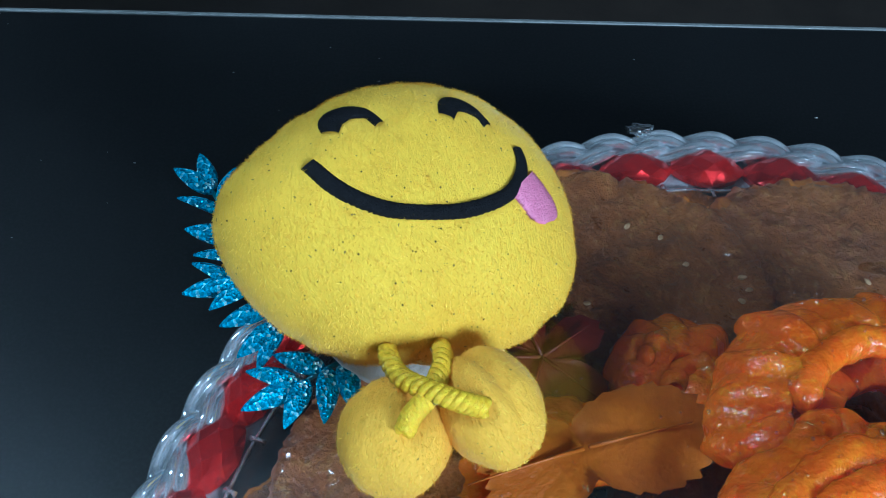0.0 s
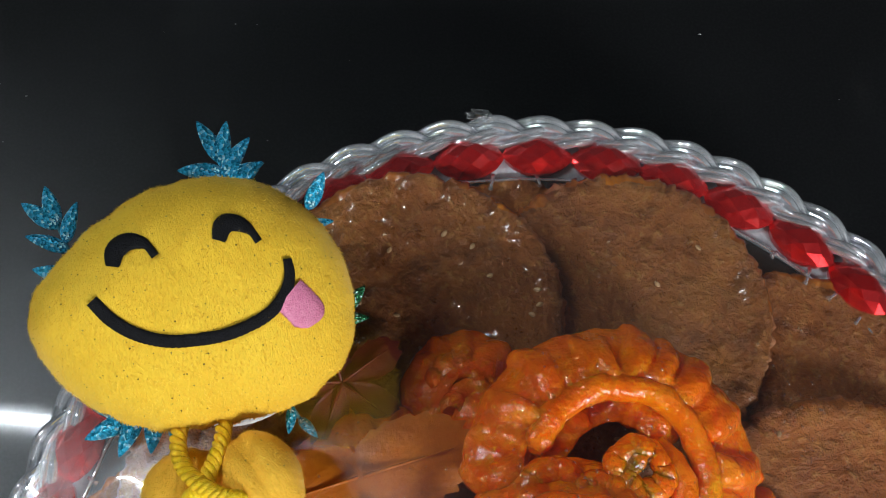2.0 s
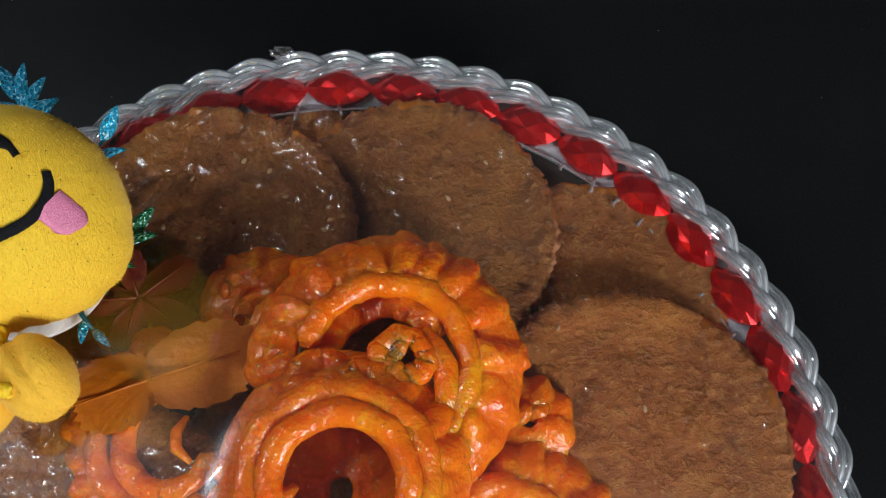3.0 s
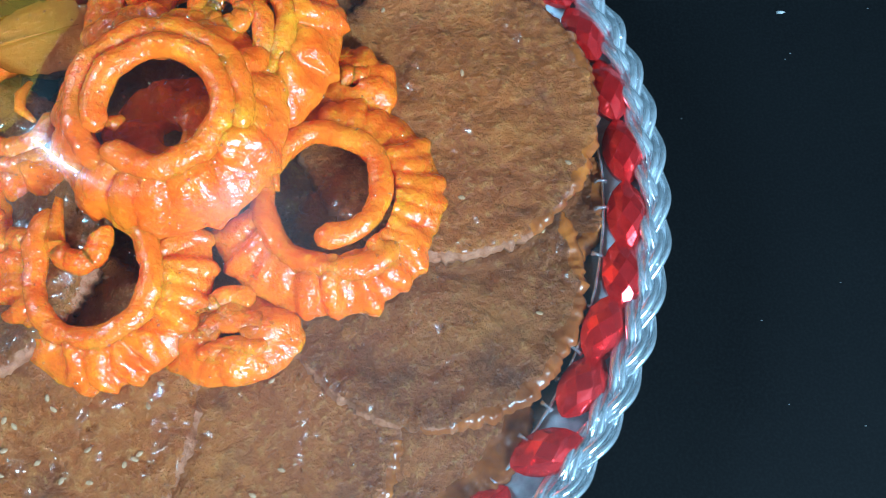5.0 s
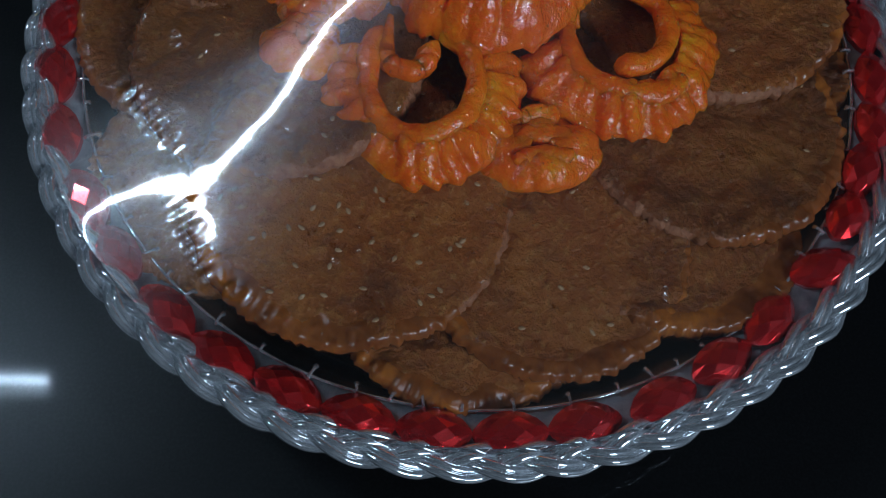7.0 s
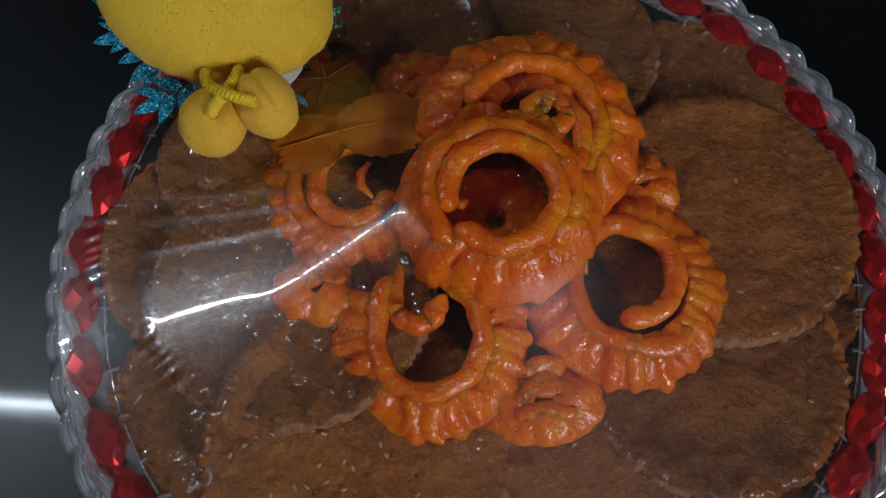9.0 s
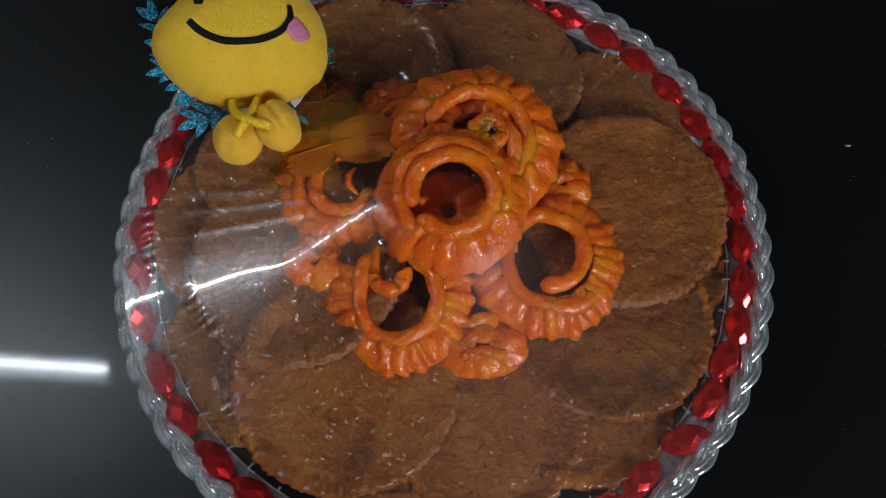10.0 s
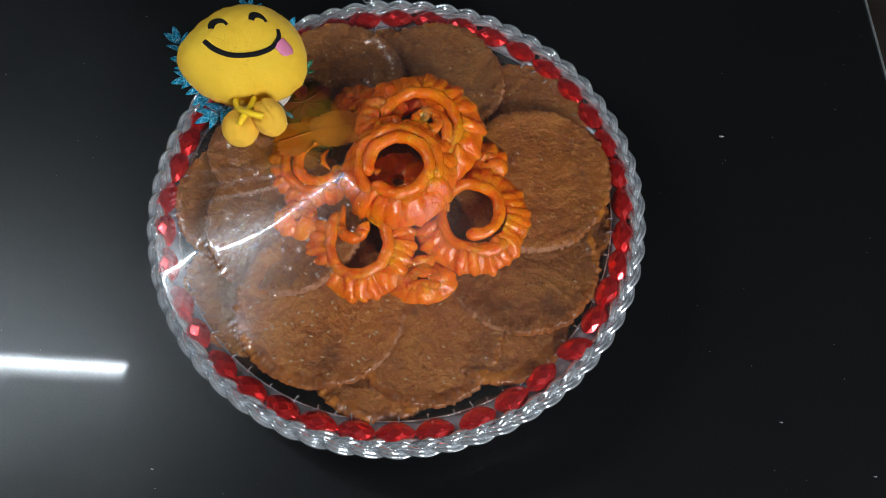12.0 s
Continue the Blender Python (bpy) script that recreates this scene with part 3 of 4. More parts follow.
def lump(x, y, z, size, count, seed, ratio=1.0, turn=0.0, strands=2, label="small lumpy orange fried syrup piece"):
    """A small crowded piece: a rosette of lobes with short rolls across it."""
    top = jalebi(pose(x, y, z, 0, 0, turn), label)
    pleats(top, 0, 0, size * 0.16, size, 0, 360, count, 0.5, -4.5, seed, ratio, 4.0)
    rnd = random.Random(seed)
    for k in range(strands):
        o = (k - (strands - 1) / 2) * size * 0.5
        roll("roll", top, spiral(0.1 * size, o * ratio, size * 0.42, size * 0.5, rnd.uniform(150, 190), rnd.uniform(20, 60), 2.2, 1.0, 0.45), 0.0031, seed + k)
    return top


lump(0.000, 0.006, 0.0655, 21, 12, 12, strands=0)
lump(-0.0560, -0.0190, 0.0610, 14, 8, 4, strands=1)
lump(-0.0285, 0.0585, 0.0590, 17.5, 10, 5, strands=2, turn=30)
lump(0.0500, 0.0270, 0.0560, 14, 8, 6, strands=1)
lump(0.0170, -0.0505, 0.0560, 20.5, 10, 10, 0.66, 6, 3)

# left: three nested arcs open to the right
top = jalebi(pose(-0.0480, 0.0190, 0.0620, 0, -5, 0))
roll("inner_coil", top, spiral(0, 0, 11.5, 13.5, 70, 345, 1.0, 0.0, 1.1), 0.0034, 31)
roll("coil", top, spiral(-1, 0, 19, 20, 90, 310, 0.0, -1.0), 0.0034, 32)
pleats(top, -1, 0, 20, 33, 75, 325, 17, -0.5, -7.5, 33)
roll("end_curl", top, [(0.008, -0.007, 0.002), (0.004, -0.004, 0.003), (0.003, 0.001, 0.003), (0.006, 0.005, 0.003)], 0.0022, 34)

# back: a wide spiral with a small swirl standing in it
top = jalebi(pose(0.0105, 0.0385, 0.0745, 2, 3, 0), "glossy orange fried syrup spiral with nested coils and a small swirl")
roll("outer_ring", top, spiral(0, 0, 22, 22, 172, -62, 1.5, 0.0), 0.0036, 71)
roll("coil", top, [(0.0095, 0.0095, 0.002), (0.0125, 0.006, 0.002), (0.0155, 0.000, 0.0015), (0.0165, -0.007, 0.001), (0.0155, -0.014, 0.0), (0.012, -0.020, -0.001)], 0.0036, 72)
roll("swirl", top, spiral(4.5, 1.0, 7.2, 3.4, 200, -260, 4.0, 3.0), 0.0030, 73)
roll("loop", top, spiral(-17, -6, 6.2, 6.0, -40, 230, 3.5, 3.0), 0.0033, 74)
roll("loop", top, spiral(-6, -7.5, 5.4, 5.2, -30, 220, 5.0, 4.0), 0.0032, 75)
pleats(top, 0, 0, 24, 38.5, -62, 190, 21, 0.4, -10.5, 76)
pleats(top, 0, 0, 13, 23, 30, 200, 9, -4.0, -6.0, 77)

# right: a spiral that ends in a blunt tail inside its hole
top = jalebi(pose(0.0430, -0.0085, 0.0605, -2, 4, 0), "glossy orange fried syrup spiral with a blunt tail in its hole")
roll("inner_coil", top, spiral(0, -1, 13.2, 17.5, -100, 40, 2.2, 1.5) + spiral(0, -1, 17.7, 17.5, 46, 180, 1.5, 1.0, 1.06)[1:] + spiral(0, -1, 17.5, 26.0, 186, 325, 1.0, -0.5)[1:], 0.0036, 81)
pleats(top, 0.5, -1, 19.5, 35.5, -165, 112, 23, 0.0, -8.5, 82)
roll("end_curl", top, [(-0.0185, 0.012, 0.003), (-0.016, 0.008, 0.003), (-0.0145, 0.003, 0.002), (-0.0135, -0.001, 0.001)], 0.0024, 83)

# front: an open ring with a hook of batter in it
top = jalebi(pose(-0.0195, -0.0335, 0.0630, 4, -2, 0), "glossy orange fried syrup ring with a small hook of batter")
roll("inner_coil", top, spiral(0, 0, 16.3, 16.5, 72, -185, 3.5, 1.5, 1.12) + spiral(0, 0, 16.5, 20, -190, -232, 1.5, 2.5, 1.12)[1:], 0.0035, 91)
pleats(top, 0, 0, 18.0, 32, 148, 398, 20, 0.6, -7.5, 92)
roll("hook", top, [(-0.010, 0.021, 0.004), (-0.0105, 0.013, 0.003)] + spiral(-4.0, 9.0, 6.6, 5.8, 185, 385, 2.0, 3.0), 0.0033, 93)

# the one on top in the middle
top = jalebi(pose(0.0005, 0.0075, 0.0830, 6, 0, 0), "glossy orange fried syrup ring with drooping pleats topping the heap")
roll("inner_coil", top, spiral(0, 0, 17.2, 17.4, 205, -140, 0.8, 0.8, 0.97), 0.0037, 111)
roll("coil", top, spiral(0, 0.5, 22.6, 22.0, 232, -20, -0.6, -1.4), 0.0036, 112)
roll("end_knob", top, [(-0.0165, -0.003, -0.002), (-0.013, -0.0035, -0.003), (-0.011, -0.001, -0.004)], 0.0028, 113)
pleats(top, 0, 0, 18.5, 33.5, 0, 360, 25, -1.2, -15.5, 114, fat=3.4)


# ---- cloth leaves lying under the film ----
def maple(name, m, size, mat, label, lobes=5, droop=0.12, narrow=1.0):
    bm, n = bmesh.new(), 80
    rim = []
    for i in range(n):
        a = -math.pi + 2 * math.pi * i / n
        k = abs(math.cos(a * lobes / 2)) ** 0.9
        r = size * (0.34 + 0.66 * k) * (1 - 0.35 * (abs(a) / math.pi) ** 3) * (1 + 0.05 * math.sin(i * 2.6))
        rim.append((r * math.cos(a), narrow * r * math.sin(a), -droop * r * r / size + 0.05 * size * math.sin(3 * a)))
    for dz, rev in ((0, False), (-0.0006, True)):
        c = bm.verts.new((0, 0, dz))
        half = [bm.verts.new((x * .5, y * .5, z * .25 + dz + 0.03 * size * math.cos(lobes * math.atan2(y, x)))) for x, y, z in rim]
        full = [bm.verts.new((x, y, z + dz)) for x, y, z in rim]
        for i in range(n):
            j = (i + 1) % n
            for f in ((c, half[i], half[j]), (half[i], full[i], full[j], half[j])):
                bm.faces.new(f[::-1] if rev else f)
    top = tagged(empty(name, m, label, "artificial leaf"))
    part("blade", bm, mat, top)
    for k in range(lobes):
        a = 2 * math.pi * (k - lobes // 2) / lobes
        b = bmesh.new()
        sweep(b, [(size * q * math.cos(a), narrow * size * q * math.sin(a), 0.0006 + 0.02 * size - droop * q * q * size) for q in (0.02, 0.3, 0.6, 0.8)], lambda u: 0.0005 * (1 - 0.7 * u), 6)
        part("vein", b, mat, top)
    return top


maple("maple_leaf", pose(-0.061, 0.057, 0.0625, 4, 6, -30), 0.0185, MAPLE, "dark red cloth maple leaf under the film")
maple("cloth_leaf", pose(-0.053, 0.033, 0.0690, 2, 2, 22), 0.031, YLEAF, "amber cloth leaf lying over the orange sweets", 2, narrow=0.62)


# ---- the cling film: a sheet stretched over the heap and tucked under the rim ----
G, HALF = 160, 0.156
ax = np.linspace(-HALF, HALF, G)
X, Y = np.meshgrid(ax, ax, indexing="ij")
RAD = np.hypot(X - CX, Y - CY)
low = np.full((G, G), 0.043)
low[(RAD > 0.128) & (RAD < 0.1425)] = 0.0498
for x, y, z, r, *_ in CAKES:
    low = np.where(np.hypot(X - x, Y - y) < r * 0.97, np.maximum(low, z + 0.0062), low)
for x, y, r, z in ((0.001, 0.007, 0.030, 0.0905), (0.008, 0.044, 0.026, 0.0855), (0.012, 0.045, 0.035, 0.076), (0.045, -0.012, 0.029, 0.0680), (-0.016, -0.041, 0.027, 0.0715), (-0.047, -0.002, 0.026, 0.068), (-0.052, 0.034, 0.02, 0.072), (-0.026, 0.052, 0.02, 0.065), (0.021, -0.055, 0.016, 0.062)):
    low = np.where(np.hypot(X - x, Y - y) < r, np.maximum(low, z), low)
fold = np.array((-0.80, -0.60))
along = (X + 0.029) * fold[0] + (Y + 0.001) * fold[1]
across = np.abs(-(X + 0.029) * fold[1] + (Y + 0.001) * fold[0])
low = np.where((along > 0) & (along < 0.078) & (across < 0.0012), np.maximum(low, 0.0905 - 0.44 * along + 0.95 * along ** 2), low)
film_h = np.maximum(low, 0.09 - 0.3 * RAD)
fixed = RAD > 0.1408
for _ in range(1500):
    s = 0.25 * (np.roll(film_h, 1, 0) + np.roll(film_h, -1, 0) + np.roll(film_h, 1, 1) + np.roll(film_h, -1, 1))
    film_h = np.where(fixed, 0.0515, np.maximum(low, s))
fine = np.linspace(-HALF, HALF, 560)
film_h = np.array([np.interp(fine, ax, row) for row in film_h])
film_h = np.array([np.interp(fine, ax, col) for col in film_h.T]).T
G, ax = 560, fine
X, Y = np.meshgrid(ax, ax, indexing="ij")
for _ in range(80):
    film_h = 0.5 * film_h + 0.125 * (np.roll(film_h, 1, 0) + np.roll(film_h, -1, 0) + np.roll(film_h, 1, 1) + np.roll(film_h, -1, 1))
film_h += 0.0012


def crease(p, q, height, width):
    """A pulled fold from p to q."""
    global film_h
    d = np.array(q) - np.array(p)
    L = np.hypot(*d)
    d = d / L
    s = (X - p[0]) * d[0] + (Y - p[1]) * d[1]
    w = -(X - p[0]) * d[1] + (Y - p[1]) * d[0]
    ends = np.clip(s / 0.012, 0, 1) * np.clip((L - s) / 0.012, 0, 1)
    film_h = film_h + height * ends * np.exp(-(w / width) ** 2)


crease((-0.050, 0.004), (-0.125, 0.000), 0.00022, 0.002)
crease((-0.055, 0.008), (-0.128, 0.010), 0.00022, 0.002)
crease((-0.052, -0.002), (-0.122, -0.012), 0.00022, 0.002)


def ripple(x, y, turn, size, height, pitch):
    """Small puckers in the film across a cake's rim."""
    global film_h
    c, n = math.cos(radians(turn)), math.sin(radians(turn))
    u, v = (X - x) * c + (Y - y) * n, -(X - x) * n + (Y - y) * c
    film_h = film_h + height * np.sin(2 * np.pi * u / pitch + 2 * np.sin(u * 300)) * np.exp(-(u / size) ** 4 - (v / 0.0026) ** 2)


ripple(-0.081, -0.090, 122, 0.013, 0.00020, 0.0036)
ripple(-0.062, -0.106, 150, 0.015, 0.00020, 0.0038)
ripple(-0.101, -0.046, 133, 0.014, 0.00022, 0.0042)
ripple(-0.130, -0.012, 106, 0.018, 0.00018, 0.0040)
ripple(0.092, -0.083, 45, 0.012, 0.00018, 0.0045)


def film_at(x, y):
    """Height of the film, between grid places."""
    fx, fy = (x + HALF) / (2 * HALF) * (G - 1), (y + HALF) / (2 * HALF) * (G - 1)
    i, j = int(min(max(fx, 0), G - 2)), int(min(max(fy, 0), G - 2))
    u, v = fx - i, fy - j
    return float((1 - u) * ((1 - v) * film_h[i, j] + v * film_h[i, j + 1]) + u * ((1 - v) * film_h[i + 1, j] + v * film_h[i + 1, j + 1]))


bm, rows, SEG = bmesh.new(), [], 900
for q in range(1, 221):
    r = 0.1405 * q / 220
    rows.append([(CX + r * math.cos(a), CY + r * math.sin(a), film_at(CX + r * math.cos(a), CY + r * math.sin(a))) for a in (2 * math.pi * j / SEG for j in range(SEG))])
film = empty("cling_film", Matrix.Identity(4), "clear cling film stretched tight over the sweets with pulled folds", "plastic film")


def film_part(name, bm):
    bmesh.ops.recalc_face_normals(bm, faces=bm.faces)
    bm.normal_update()
    if sum(f.normal.z for f in bm.faces) < 0:
        bmesh.ops.reverse_faces(bm, faces=bm.faces)
    part(name, bm, FILM, film).visible_shadow = False


vs = grid_faces(bm, rows)
bm.faces.new(vs[0])
film_part("sheet", bm)
bm, rows = bmesh.new(), rows[-1:]
for r, z in ((0.1412, 0.0495), (0.1414, 0.0475), (0.1405, 0.0462)):
    rows.append([(CX + (r + 0.0004 * nz(j * .21, r * 500)) * math.cos(a), CY + (r + 0.0004 * nz(j * .21, r * 500)) * math.sin(a), z + 0.0006 * nz(j * .3, r * 900)) for j, a in ((j, 2 * math.pi * j / SEG) for j in range(SEG))])
grid_faces(bm, rows)
film_part("tucked_edge", bm)
bm = bmesh.new()
bmesh.ops.create_icosphere(bm, subdivisions=3, radius=0.0042)
for v in bm.verts:
    k = 1 + 0.9 * nz(*v.co, 420)
    v.co = Vector((v.co.x * 0.9 * k - 0.030, v.co.y * 0.4 * k + 0.1445, v.co.z * 0.4 * k + 0.0495))
film_part("crumpled_end", bm)

# ---- clear beads added against the film to stand in for its small glints ----
rnd = random.Random(41)
spots = [(0.0, 0.007, 0.036, 110), (0.012, 0.043, 0.034, 110), (0.043, -0.010, 0.033, 80), (-0.020, -0.034, 0.030, 70), (-0.048, 0.020, 0.028, 60), (0.056, 0.055, 0.010, 60), (0.020, -0.050, 0.018, 40), (0.058, 0.072, 0.012, 30), (0.070, -0.040, 0.012, 16), (-0.04, -0.07, 0.04, 30), (0.02, -0.08, 0.04, 16), (0.01, 0.1, 0.04, 8)]
verts, faces = [], []
for cx, cy, spread, count in spots:
    for _ in range(count):
        a, q = rnd.uniform(0, 6.28), spread * math.sqrt(rnd.random())
        x, y, r = cx + q * math.cos(a), cy + q * math.sin(a), rnd.choice((0.00018, 0.00025, 0.0003, 0.00045))
        z, k = film_at(x, y) - 0.0002, len(verts)
        stretch, turn = rnd.uniform(0.8, 1.6), rnd.uniform(0, 3.14)
        for lift, wide in ((0.0, 1.0), (0.45, 0.86), (0.75, 0.5)):
            for j in range(8):
                g = math.pi * j / 4
                u, v = stretch * wide * r * math.cos(g), wide * r * math.sin(g)
                verts.append((x + u * math.cos(turn) - v * math.sin(turn), y + u * math.sin(turn) + v * math.cos(turn), z + lift * r))
        verts.append((x, y, z + 0.88 * r))
        for ring in (0, 8):
            faces += [(k + ring + j, k + ring + (j + 1) % 8, k + ring + 8 + (j + 1) % 8, k + ring + 8 + j) for j in range(8)]
        faces += [(k + 16 + j, k + 16 + (j + 1) % 8, k + 24) for j in range(8)]
me = bpy.data.meshes.new("glint_beads")
me.from_pydata(verts, [], faces)
me.materials.append(BEAD)
for f in me.polygons:
    f.use_smooth = True
tagged(new("glint_beads", me), "tiny clear beads added under the cling film for its glints", "syrup", kind="stuff")

# ---- the plush on top, lying on its back ----
FACE = Vector((-0.0858, 0.0718, 0.1094))
U, V, W = Vector((0.925, 0.326, -0.195)), Vector((-0.269, 0.924, 0.271)), Vector((0.269, -0.198, 0.943))
PM = Matrix.Translation(FACE) @ Matrix((U, V, W)).transposed().to_4x4()
plush = empty("plush_toy", PM, "yellow plush smiley cushion toy with cord legs, lying on the film", "soft toy")
BC = Vector((-0.005, -0.0065))
OUT = ((-43.0, -4.4), (-39.5, 3.0), (-31.9, 10.4), (-22.0, 17.2), (-9.0, 22.2), (4.8, 22.4), (13.3, 19.8), (22.6, 12.0), (28.4, 3.0), (30.6, -9.5), (28.5, -21.5), (22.4, -29.5), (12.0, -34.2), (-2.7, -34.2), (-17.8, -33.4), (-26.5, -30.2), (-35.2, -21.5), (-40.8, -12.5))
ang = sorted((math.atan2(y / 1000 - BC.y, x / 1000 - BC.x), math.hypot(x / 1000 - BC.x, y / 1000 - BC.y)) for x, y in OUT)
AA = np.array([a - 2 * math.pi for a, _ in ang] + [a for a, _ in ang] + [a + 2 * math.pi for a, _ in ang])
RR = np.array([r for _, r in ang] * 3)
smooth_a = np.linspace(-math.pi, math.pi, 361)
smooth_r = np.interp(smooth_a, AA, RR)
smooth_r = np.convolve(np.concatenate((smooth_r[-8:-1], smooth_r, smooth_r[1:8])), np.ones(15) / 15, "valid")
MID, PUFF = -0.0165, 0.0215


def outline(a):
    return float(np.interp((a + math.pi) % (2 * math.pi) - math.pi, smooth_a, smooth_r))


def front(u, v):
    """Height of the plush's face over its middle plane."""
    d = Vector((u, v)) - BC
    q = min(1.0, d.length / outline(math.atan2(d.y, d.x)))
    return MID + PUFF * (1 - q ** 2.6) ** 0.55


bm, rows = bmesh.new(), []
for k in range(41):
    f = math.pi * (k + 0.3) / 41.6
    row = []
    for j in range(160):
        a = 2 * math.pi * j / 160 - math.pi
        q = math.sin(f) ** 0.8
        r = outline(a) * q
        w = PUFF * (1 - q ** 2.6) ** 0.55 * (1 if f < math.pi / 2 else -1.15)
        p = Vector((BC.x + r * math.cos(a), BC.y + r * math.sin(a), MID + w))
        tuck = 0.0009 * nz(math.cos(a) * 6, math.sin(a) * 6, 3) * q ** 3 * (1.6 if math.sin(a) < -0.5 else 0.6)
        p += Vector((math.cos(a), math.sin(a), 0)) * tuck + Vector((0, 0, 1)) * 0.0004 * nz(*p, 140)
        row.append(p)
    rows.append(row)
vs = grid_faces(bm, rows)
bm.faces.new(vs[0])
bm.faces.new(vs[-1][::-1])
bmesh.ops.recalc_face_normals(bm, faces=bm.faces)
body = part("body", bm, PLUSH, plush, "yellow short-pile plush body")


def pile(ob, mat, count, length, seed):
    """Short combed fibres standing on a plush part."""
    rnd = random.Random(seed)
    polys = [f for f in ob.data.polygons if f.area > 0]
    picks = rnd.choices(polys, weights=[f.area for f in polys], k=count)
    vs, fs = [], []
    for f in picks:
        k = [ob.data.vertices[i].co for i in f.vertices]
        a, b = rnd.random(), rnd.random()
        p = k[0] * (1 - a) * (1 - b) + k[1] * a * (1 - b) + k[2] * a * b + k[-1] * (1 - a) * b
        n = f.normal
        d = Vector((rnd.gauss(0.15, 0.5), rnd.gauss(-0.7, 0.5), rnd.gauss(0, 0.4)))
        d = (d - n * d.dot(n)).normalized() * 0.85 + n * rnd.uniform(0.25, 0.75)
        l = length * rnd.uniform(0.5, 1.2)
        s = d.cross(n).normalized() * 0.00006
        i = len(vs)
        vs += [p - s - n * 0.0001, p + s - n * 0.0001, p + d * l * 0.6 + s * 0.8, p + d * l * 0.6 - s * 0.8, p + d * l - n * l * 0.15]
        fs += [(i, i + 1, i + 2, i + 3), (i + 3, i + 2, i + 4)]
    me = bpy.data.meshes.new("fuzz")
    me.from_pydata([tuple(v) for v in vs], [], fs)
    me.materials.append(mat)
    o = new("fuzz", me)
    o.parent = ob
    tagged(o, "short yellow plush fibres", kind="stuff")


pile(body, FUZZ, 34000, 0.0011, 5)


def specks(ob, count, seed):
    """Loose glitter caught in the plush."""
    rnd = random.Random(seed)
    polys = [f for f in ob.data.polygons if f.normal.z > -0.2]
    vs, fs = [], []
    for f in rnd.choices(polys, weights=[f.area for f in polys], k=count):
        n, r, k = f.normal, rnd.uniform(0.0001, 0.00022), len(vs)
        s = n.orthogonal().normalized()
        c, w = f.center + n * 0.0007, s.cross(n)
        vs += [c + (s * math.cos(g) + w * math.sin(g)) * r + n * rnd.uniform(-0.0001, 0.0002) for g in (0, 1.2, 2.5, 3.8, 5.1)]
        fs.append(tuple(range(k, k + 5)))
    me = bpy.data.meshes.new("glitter_specks")
    me.from_pydata([tuple(v) for v in vs], [], fs)
    me.materials.append(SPECK)
    o = new("glitter_specks", me)
    o.parent = ob
    tagged(o, "dark glitter specks in the plush", kind="stuff")


specks(body, 150, 8)


def stitched(name, curve, width, mat, label, n=70):
    """A padded embroidered line on the face. width: half width along it."""
    bm, rows = bmesh.new(), []
    pts = spline([(x / 1000, y / 1000, 0) for x, y in curve], n)
    for i, p in enumerate(pts):
        d = (pts[min(i + 1, n - 1)] - pts[max(i - 1, 0)]).normalized()
        s = Vector((-d.y, d.x, 0))
        w = width(i / (n - 1)) * (1 + 0.09 * nz(i * 1.7, 4) + 0.05 * (-1) ** i)
        row = []
        for c in (-1.0, -0.92, -0.5, 0.0, 0.5, 0.92, 1.0):
            g = p + s * w * c
            row.append((g.x, g.y, front(g.x, g.y) + (0.00055 * (1 - c * c) ** 0.5 + 0.0003 if abs(c) < 1 else -0.001)))
        rows.append(row)
    vs = grid_faces(bm, rows, False)
    bmesh.ops.recalc_face_normals(bm, faces=bm.faces)
    return part(name, bm, mat, plush, label)


stitched("mouth", [(-27.2, -1.8), (-23.9, -6.6), (-19.4, -10.4), (-13.6, -12.9), (-6.3, -13.8), (0.3, -13.5), (7.5, -11.3), (12.1, -7.6), (14.0, -3.5), (14.1, 0.1)], lambda u: 0.00145 - 0.0004 * max(0, u - .8) * 5, THREAD_BLACK, "black embroidered smile", 110)
stitched("eye", [(-22.1, 4.6), (-21.0, 8.0), (-18.2, 9.4), (-14.9, 8.2), (-13.2, 5.2)], lambda u: 0.0009 + 0.0015 * math.sin(math.pi * min(1, u * 1.1 + 0.12)), THREAD_BLACK, "black embroidered closed eye")
stitched("eye", [(0.1, 6.3), (1.8, 9.6), (4.4, 9.7), (7.2, 7.6), (8.6, 4.8)], lambda u: 0.0009 + 0.0014 * math.sin(math.pi * min(1, u * 1.05 + 0.15)), THREAD_BLACK, "black embroidered closed eye")
stitched("tongue", [(12.9, -7.6), (15.0, -10.2), (16.8, -13.0), (17.7, -15.3)], lambda u: 0.0045 * (1 - 0.9 * max(0, (u - 0.55) / 0.45) ** 2.4) ** 0.5, THREAD_PINK, "pink embroidered tongue", 40)


def foot(u, v, w, ru, rv, rw, seed, turn):
    bm = bmesh.new()
    bmesh.ops.create_uvsphere(bm, u_segments=40, v_segments=26, radius=1)
    for p in bm.verts:
        c = p.co.copy()
        dent = 1 - 0.16 * math.exp(-((c.x) / 0.16) ** 2) * max(0, c.z * .6 + c.y * .6) + 0.05 * nz(*c, 1.6) + 0.012 * nz(*c, 6 + seed)
        p.co = Vector((c.x * ru, c.y * rv, c.z * rw)) * dent
    pile(part("foot", bm, PLUSH_FOOT, plush, "warm yellow plush ball foot", m=pose(u, v, w, 0, 0, turn)), FUZZ, 4500, 0.001, seed)


foot(-0.0150, -0.0490, -0.0141, 0.0105, 0.0108, 0.0100, 1, -25)
foot(0.0008, -0.0475, -0.0060, 0.0093, 0.0112, 0.0098, 2, 20)


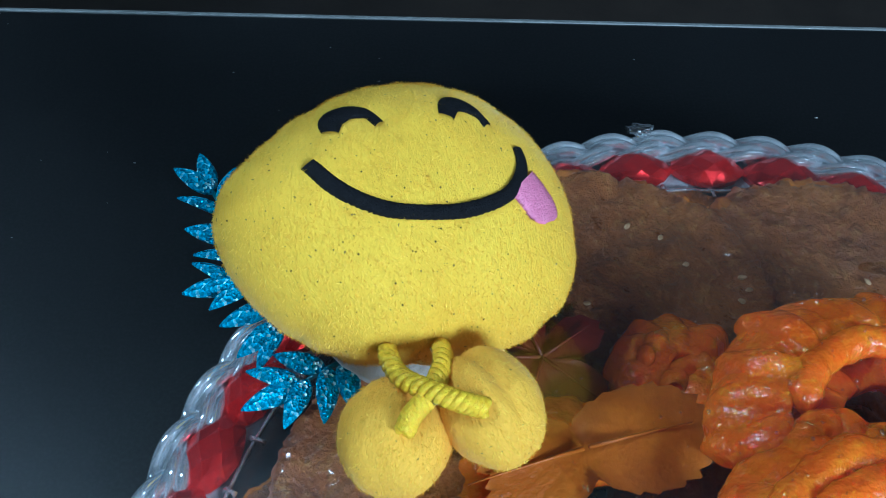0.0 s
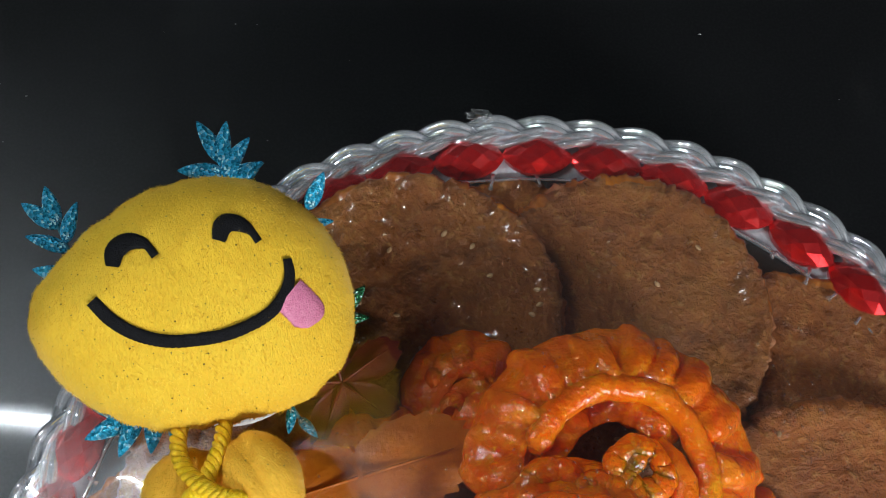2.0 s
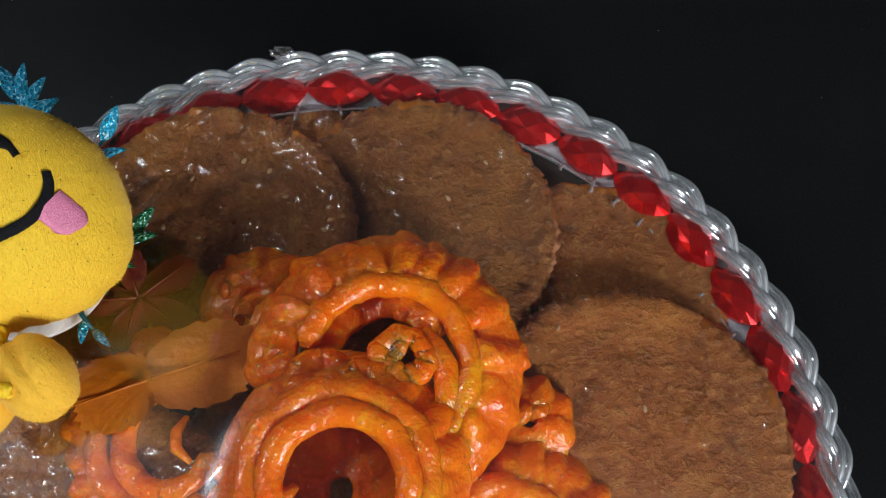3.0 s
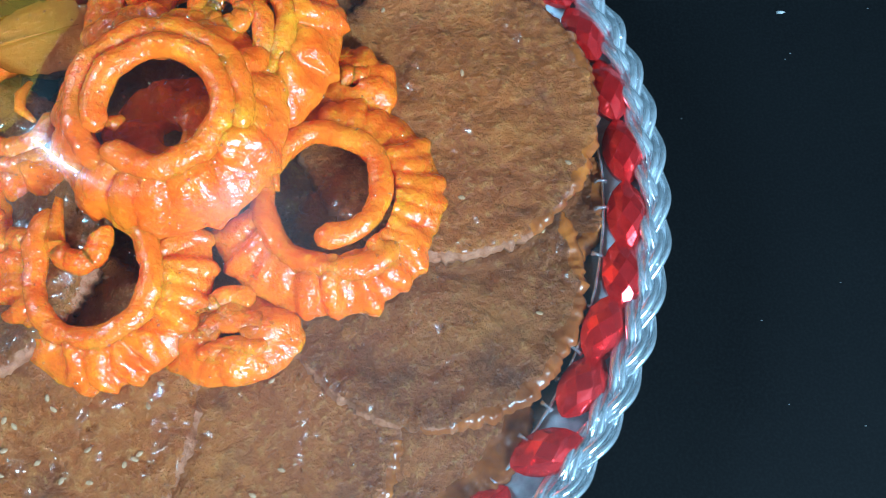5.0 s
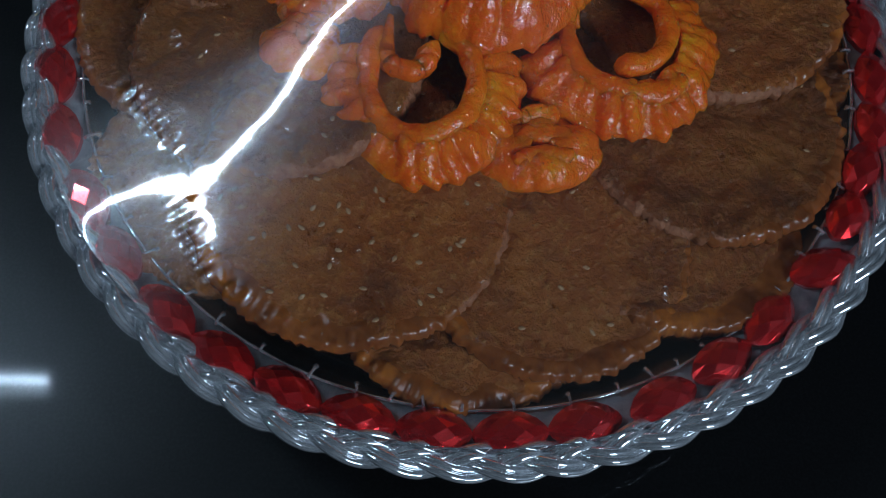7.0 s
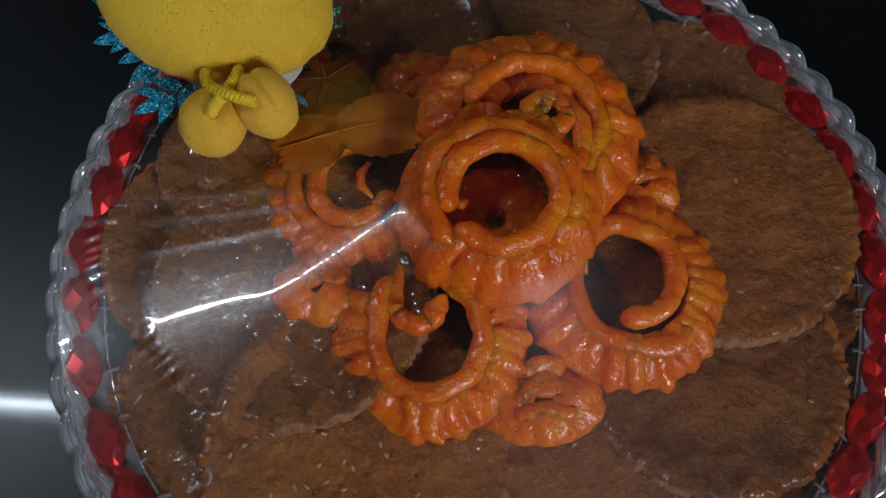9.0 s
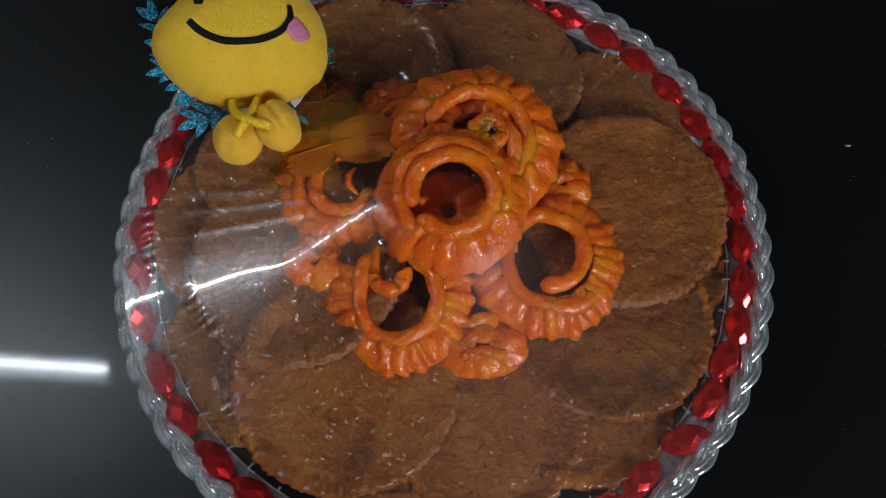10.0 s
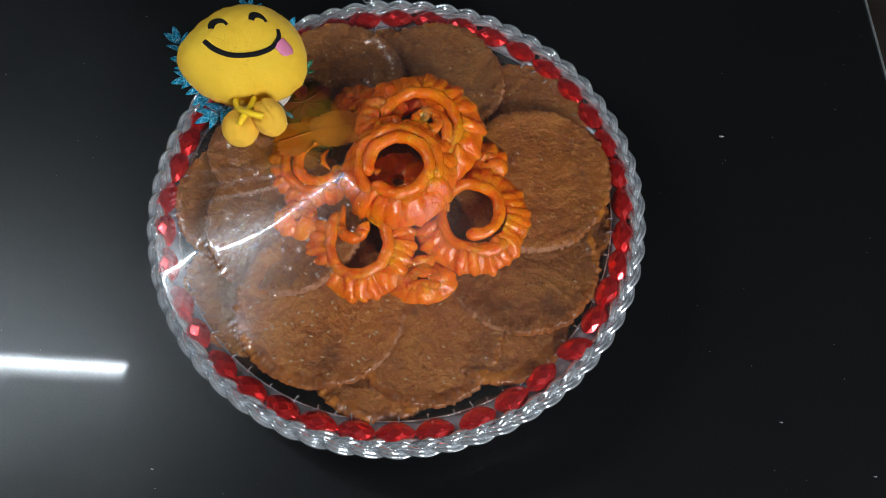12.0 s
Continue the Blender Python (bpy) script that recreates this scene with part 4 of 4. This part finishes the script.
def cord(curve):
    path = spline([tuple(c / 1000 for c in p) for p in curve], 90)
    for k in range(3):
        bm = bmesh.new()
        pts = []
        for i, p in enumerate(path):
            d = (path[min(i + 1, 89)] - path[max(i - 1, 0)]).normalized()
            s = d.cross(Vector((0, 0, 1))).normalized()
            f = i * 0.5 + 2 * math.pi * k / 3
            pts.append(p + 0.0011 * (math.cos(f) * s + math.sin(f) * s.cross(d)))
        sweep(bm, pts, 0.00092, 8)
        part("cord_strand", bm, CORD, plush, "twisted yellow cord")


cord([(-12.5, -29, -17), (-15.3, -35.5, -9), (-15, -40.5, -4.5), (-12, -44.5, 0.5), (-8, -47.5, 3), (-4, -49, 3)])
cord([(-3.5, -30, -16), (-6.0, -37, -6.5), (-9.5, -42, -2.0), (-12.5, -45.5, -1.0), (-15, -47.5, -2.5), (-16.5, -50, -3.5)])


# ---- glitter sprigs and the felt pad under the plush ----
bm = lathe([(0.0, 0.0), (0.0, 0.0015), (0.0213, 0.0015), (0.022, 0.0008), (0.0213, 0.0)], 64)
tagged(link("felt_pad", bm, FELT, m=pose(-0.0900, 0.0640, 0.0665, -4, 3, 0)), "white felt backing pad under the plush toy", "felt pad")


def leaflet():
    bm, rows = bmesh.new(), []
    for i in range(13):
        u = i / 12
        w = 0.0018 * math.sin(math.pi * min(1, u ** 0.75 * 0.97 + 0.03)) ** 0.8 + 0.00015
        rows.append([(0.0098 * u, w * math.cos(t), 0.0006 * math.sin(t) * (0.4 + w / 0.002) + 0.0012 * math.sin(u * 2.5) - 0.0006 * abs(math.cos(t)) * 0) for t in (2 * math.pi * j / 10 for j in range(10))])
    vs = grid_faces(bm, rows)
    bm.faces.new(vs[0][::-1])
    bm.faces.new(vs[-1])
    bmesh.ops.recalc_face_normals(bm, faces=bm.faces)
    me = bpy.data.meshes.new("leaf")
    bm.to_mesh(me)
    bm.free()
    for f in me.polygons:
        f.use_smooth = True
    return me


LEAF = {}
for key, mat in (("blue", BLUE), ("green", GREEN)):
    LEAF[key] = leaflet()
    LEAF[key].materials.append(mat)


def sprig(base, tip, key, leaves, label):
    """leaves: place along the stem (0 to 1), turn in degrees from the stem, size, lift."""
    b, t = Vector(base), Vector(tip)
    top = empty("leaf_sprig", Matrix.Translation(b), label, "artificial leaf", "glitter sprigs round the plush toy")
    bm, d = bmesh.new(), t - b
    sweep(bm, [d * u + Vector((0, 0, 0.002 * math.sin(math.pi * u))) for u in (0, .2, .4, .6, .8, 1)], lambda u: 0.0008 * (1 - 0.4 * u), 8)
    part("stem", bm, STEM if key == "blue" else GREEN, top)
    yaw = math.degrees(math.atan2(d.y, d.x))
    for u, turn, size, lift in leaves:
        o = new("leaf", LEAF[key])
        o.parent = top
        p = d * u + Vector((0, 0, 0.002 * math.sin(math.pi * u)))
        o.matrix_basis = pose(p.x, p.y, p.z, random.uniform(-25, 25), -lift, yaw + turn) @ Matrix.Diagonal((size, size, 1, 1))
    return top


BL = "turquoise glitter leaf sprig behind the plush toy"
sprig((-0.118, 0.056, 0.066), (-0.1405, 0.0905, 0.070), "blue", [(1, -6, 1.15, 4), (0.98, 30, 1.2, 4), (0.86, -40, 1.15, 4), (0.8, 46, 1.2, 3), (0.68, -46, 1.1, 4), (0.6, 52, 1.25, 2), (0.45, 60, 1.25, 0), (0.3, 72, 1.25, 0), (0.15, 88, 1.2, -2), (0.05, 108, 1.2, -4), (0.02, 132, 1.15, -5)], BL)
sprig((-0.110, 0.068, 0.067), (-0.1300, 0.0660, 0.0680), "blue", [(1, -24, 1.15, 2), (1, 14, 1.2, 0), (0.8, 42, 1.2, 0), (0.7, -48, 1.1, 2), (0.5, 62, 1.15, -2)], BL)
sprig((-0.099, 0.052, 0.066), (-0.1125, 0.0425, 0.067), "blue", [(1, -4, 1.25, -3), (0.95, -42, 1.2, 0), (0.85, 40, 1.2, -3), (0.55, 58, 1.3, -3), (0.35, 75, 1.3, -2), (0.6, -45, 1.15, 3), (0.1, 95, 1.2, 0)], BL)
sprig((-0.092, 0.084, 0.068), (-0.0995, 0.1115, 0.073), "blue", [(1, 24, 1.35, 8), (0.95, -14, 1.3, 8), (0.85, -42, 1.3, 6), (0.7, -60, 1.3, 6), (0.8, 62, 1.15, 3), (0.5, 66, 1.1, 3), (0.9, 80, 1.2, 3), (0.8, -74, 1.2, 4)], BL)
sprig((-0.082, 0.086, 0.068), (-0.0745, 0.1030, 0.070), "blue", [(0.9, 8, 1.15, 6), (0.5, -48, 1.15, 2), (0.5, 50, 1.0, 3)], BL)
sprig((-0.078, 0.060, 0.069), (-0.0635, 0.0725, 0.071), "green", [(1, 14, 1.1, 5), (0.85, -30, 1.1, 3), (0.5, -58, 1.15, 2), (0.25, -85, 1.1, 0)], "green glitter leaf sprig beside the plush toy")
sprig((-0.075, 0.052, 0.069), (-0.070, 0.046, 0.069), "blue", [(1, 10, 0.7, 0), (0.6, -40, 0.7, 0)], BL)

# ---- dust flecks on the table ----
bm = bmesh.new()
rnd = random.Random(5)
flecks = [(0.213, 0.089, 2.2), (0.237, -0.106, 1.4), (0.055, 0.215, 0.9), (-0.135, -0.155, 1.3), (0.29, -0.135, 1.4)] + [(rnd.uniform(-0.3, 0.33), rnd.uniform(-0.24, 0.24), rnd.uniform(0.25, 0.6)) for _ in range(120)]
for x, y, s in flecks:
    r, a = s / 1000, rnd.uniform(0, 6.28)
    ring = [bm.verts.new((x + r * k * math.cos(a + q), y + 0.5 * r * k * math.sin(a + q), TABLE_Z + 0.0001)) for q, k in ((0, 1), (1.2, .7), (2.4, 1), (3.6, .8), (5, .9))]
    c = bm.verts.new((x, y, TABLE_Z + 0.0003 + 0.25 * r))
    for i in range(5):
        bm.faces.new((ring[i], ring[(i + 1) % 5], c))
    bm.faces.new(ring[::-1])
tagged(link("dust", bm, DUST), "pale dust flecks scattered on the black table", "dust", kind="stuff")
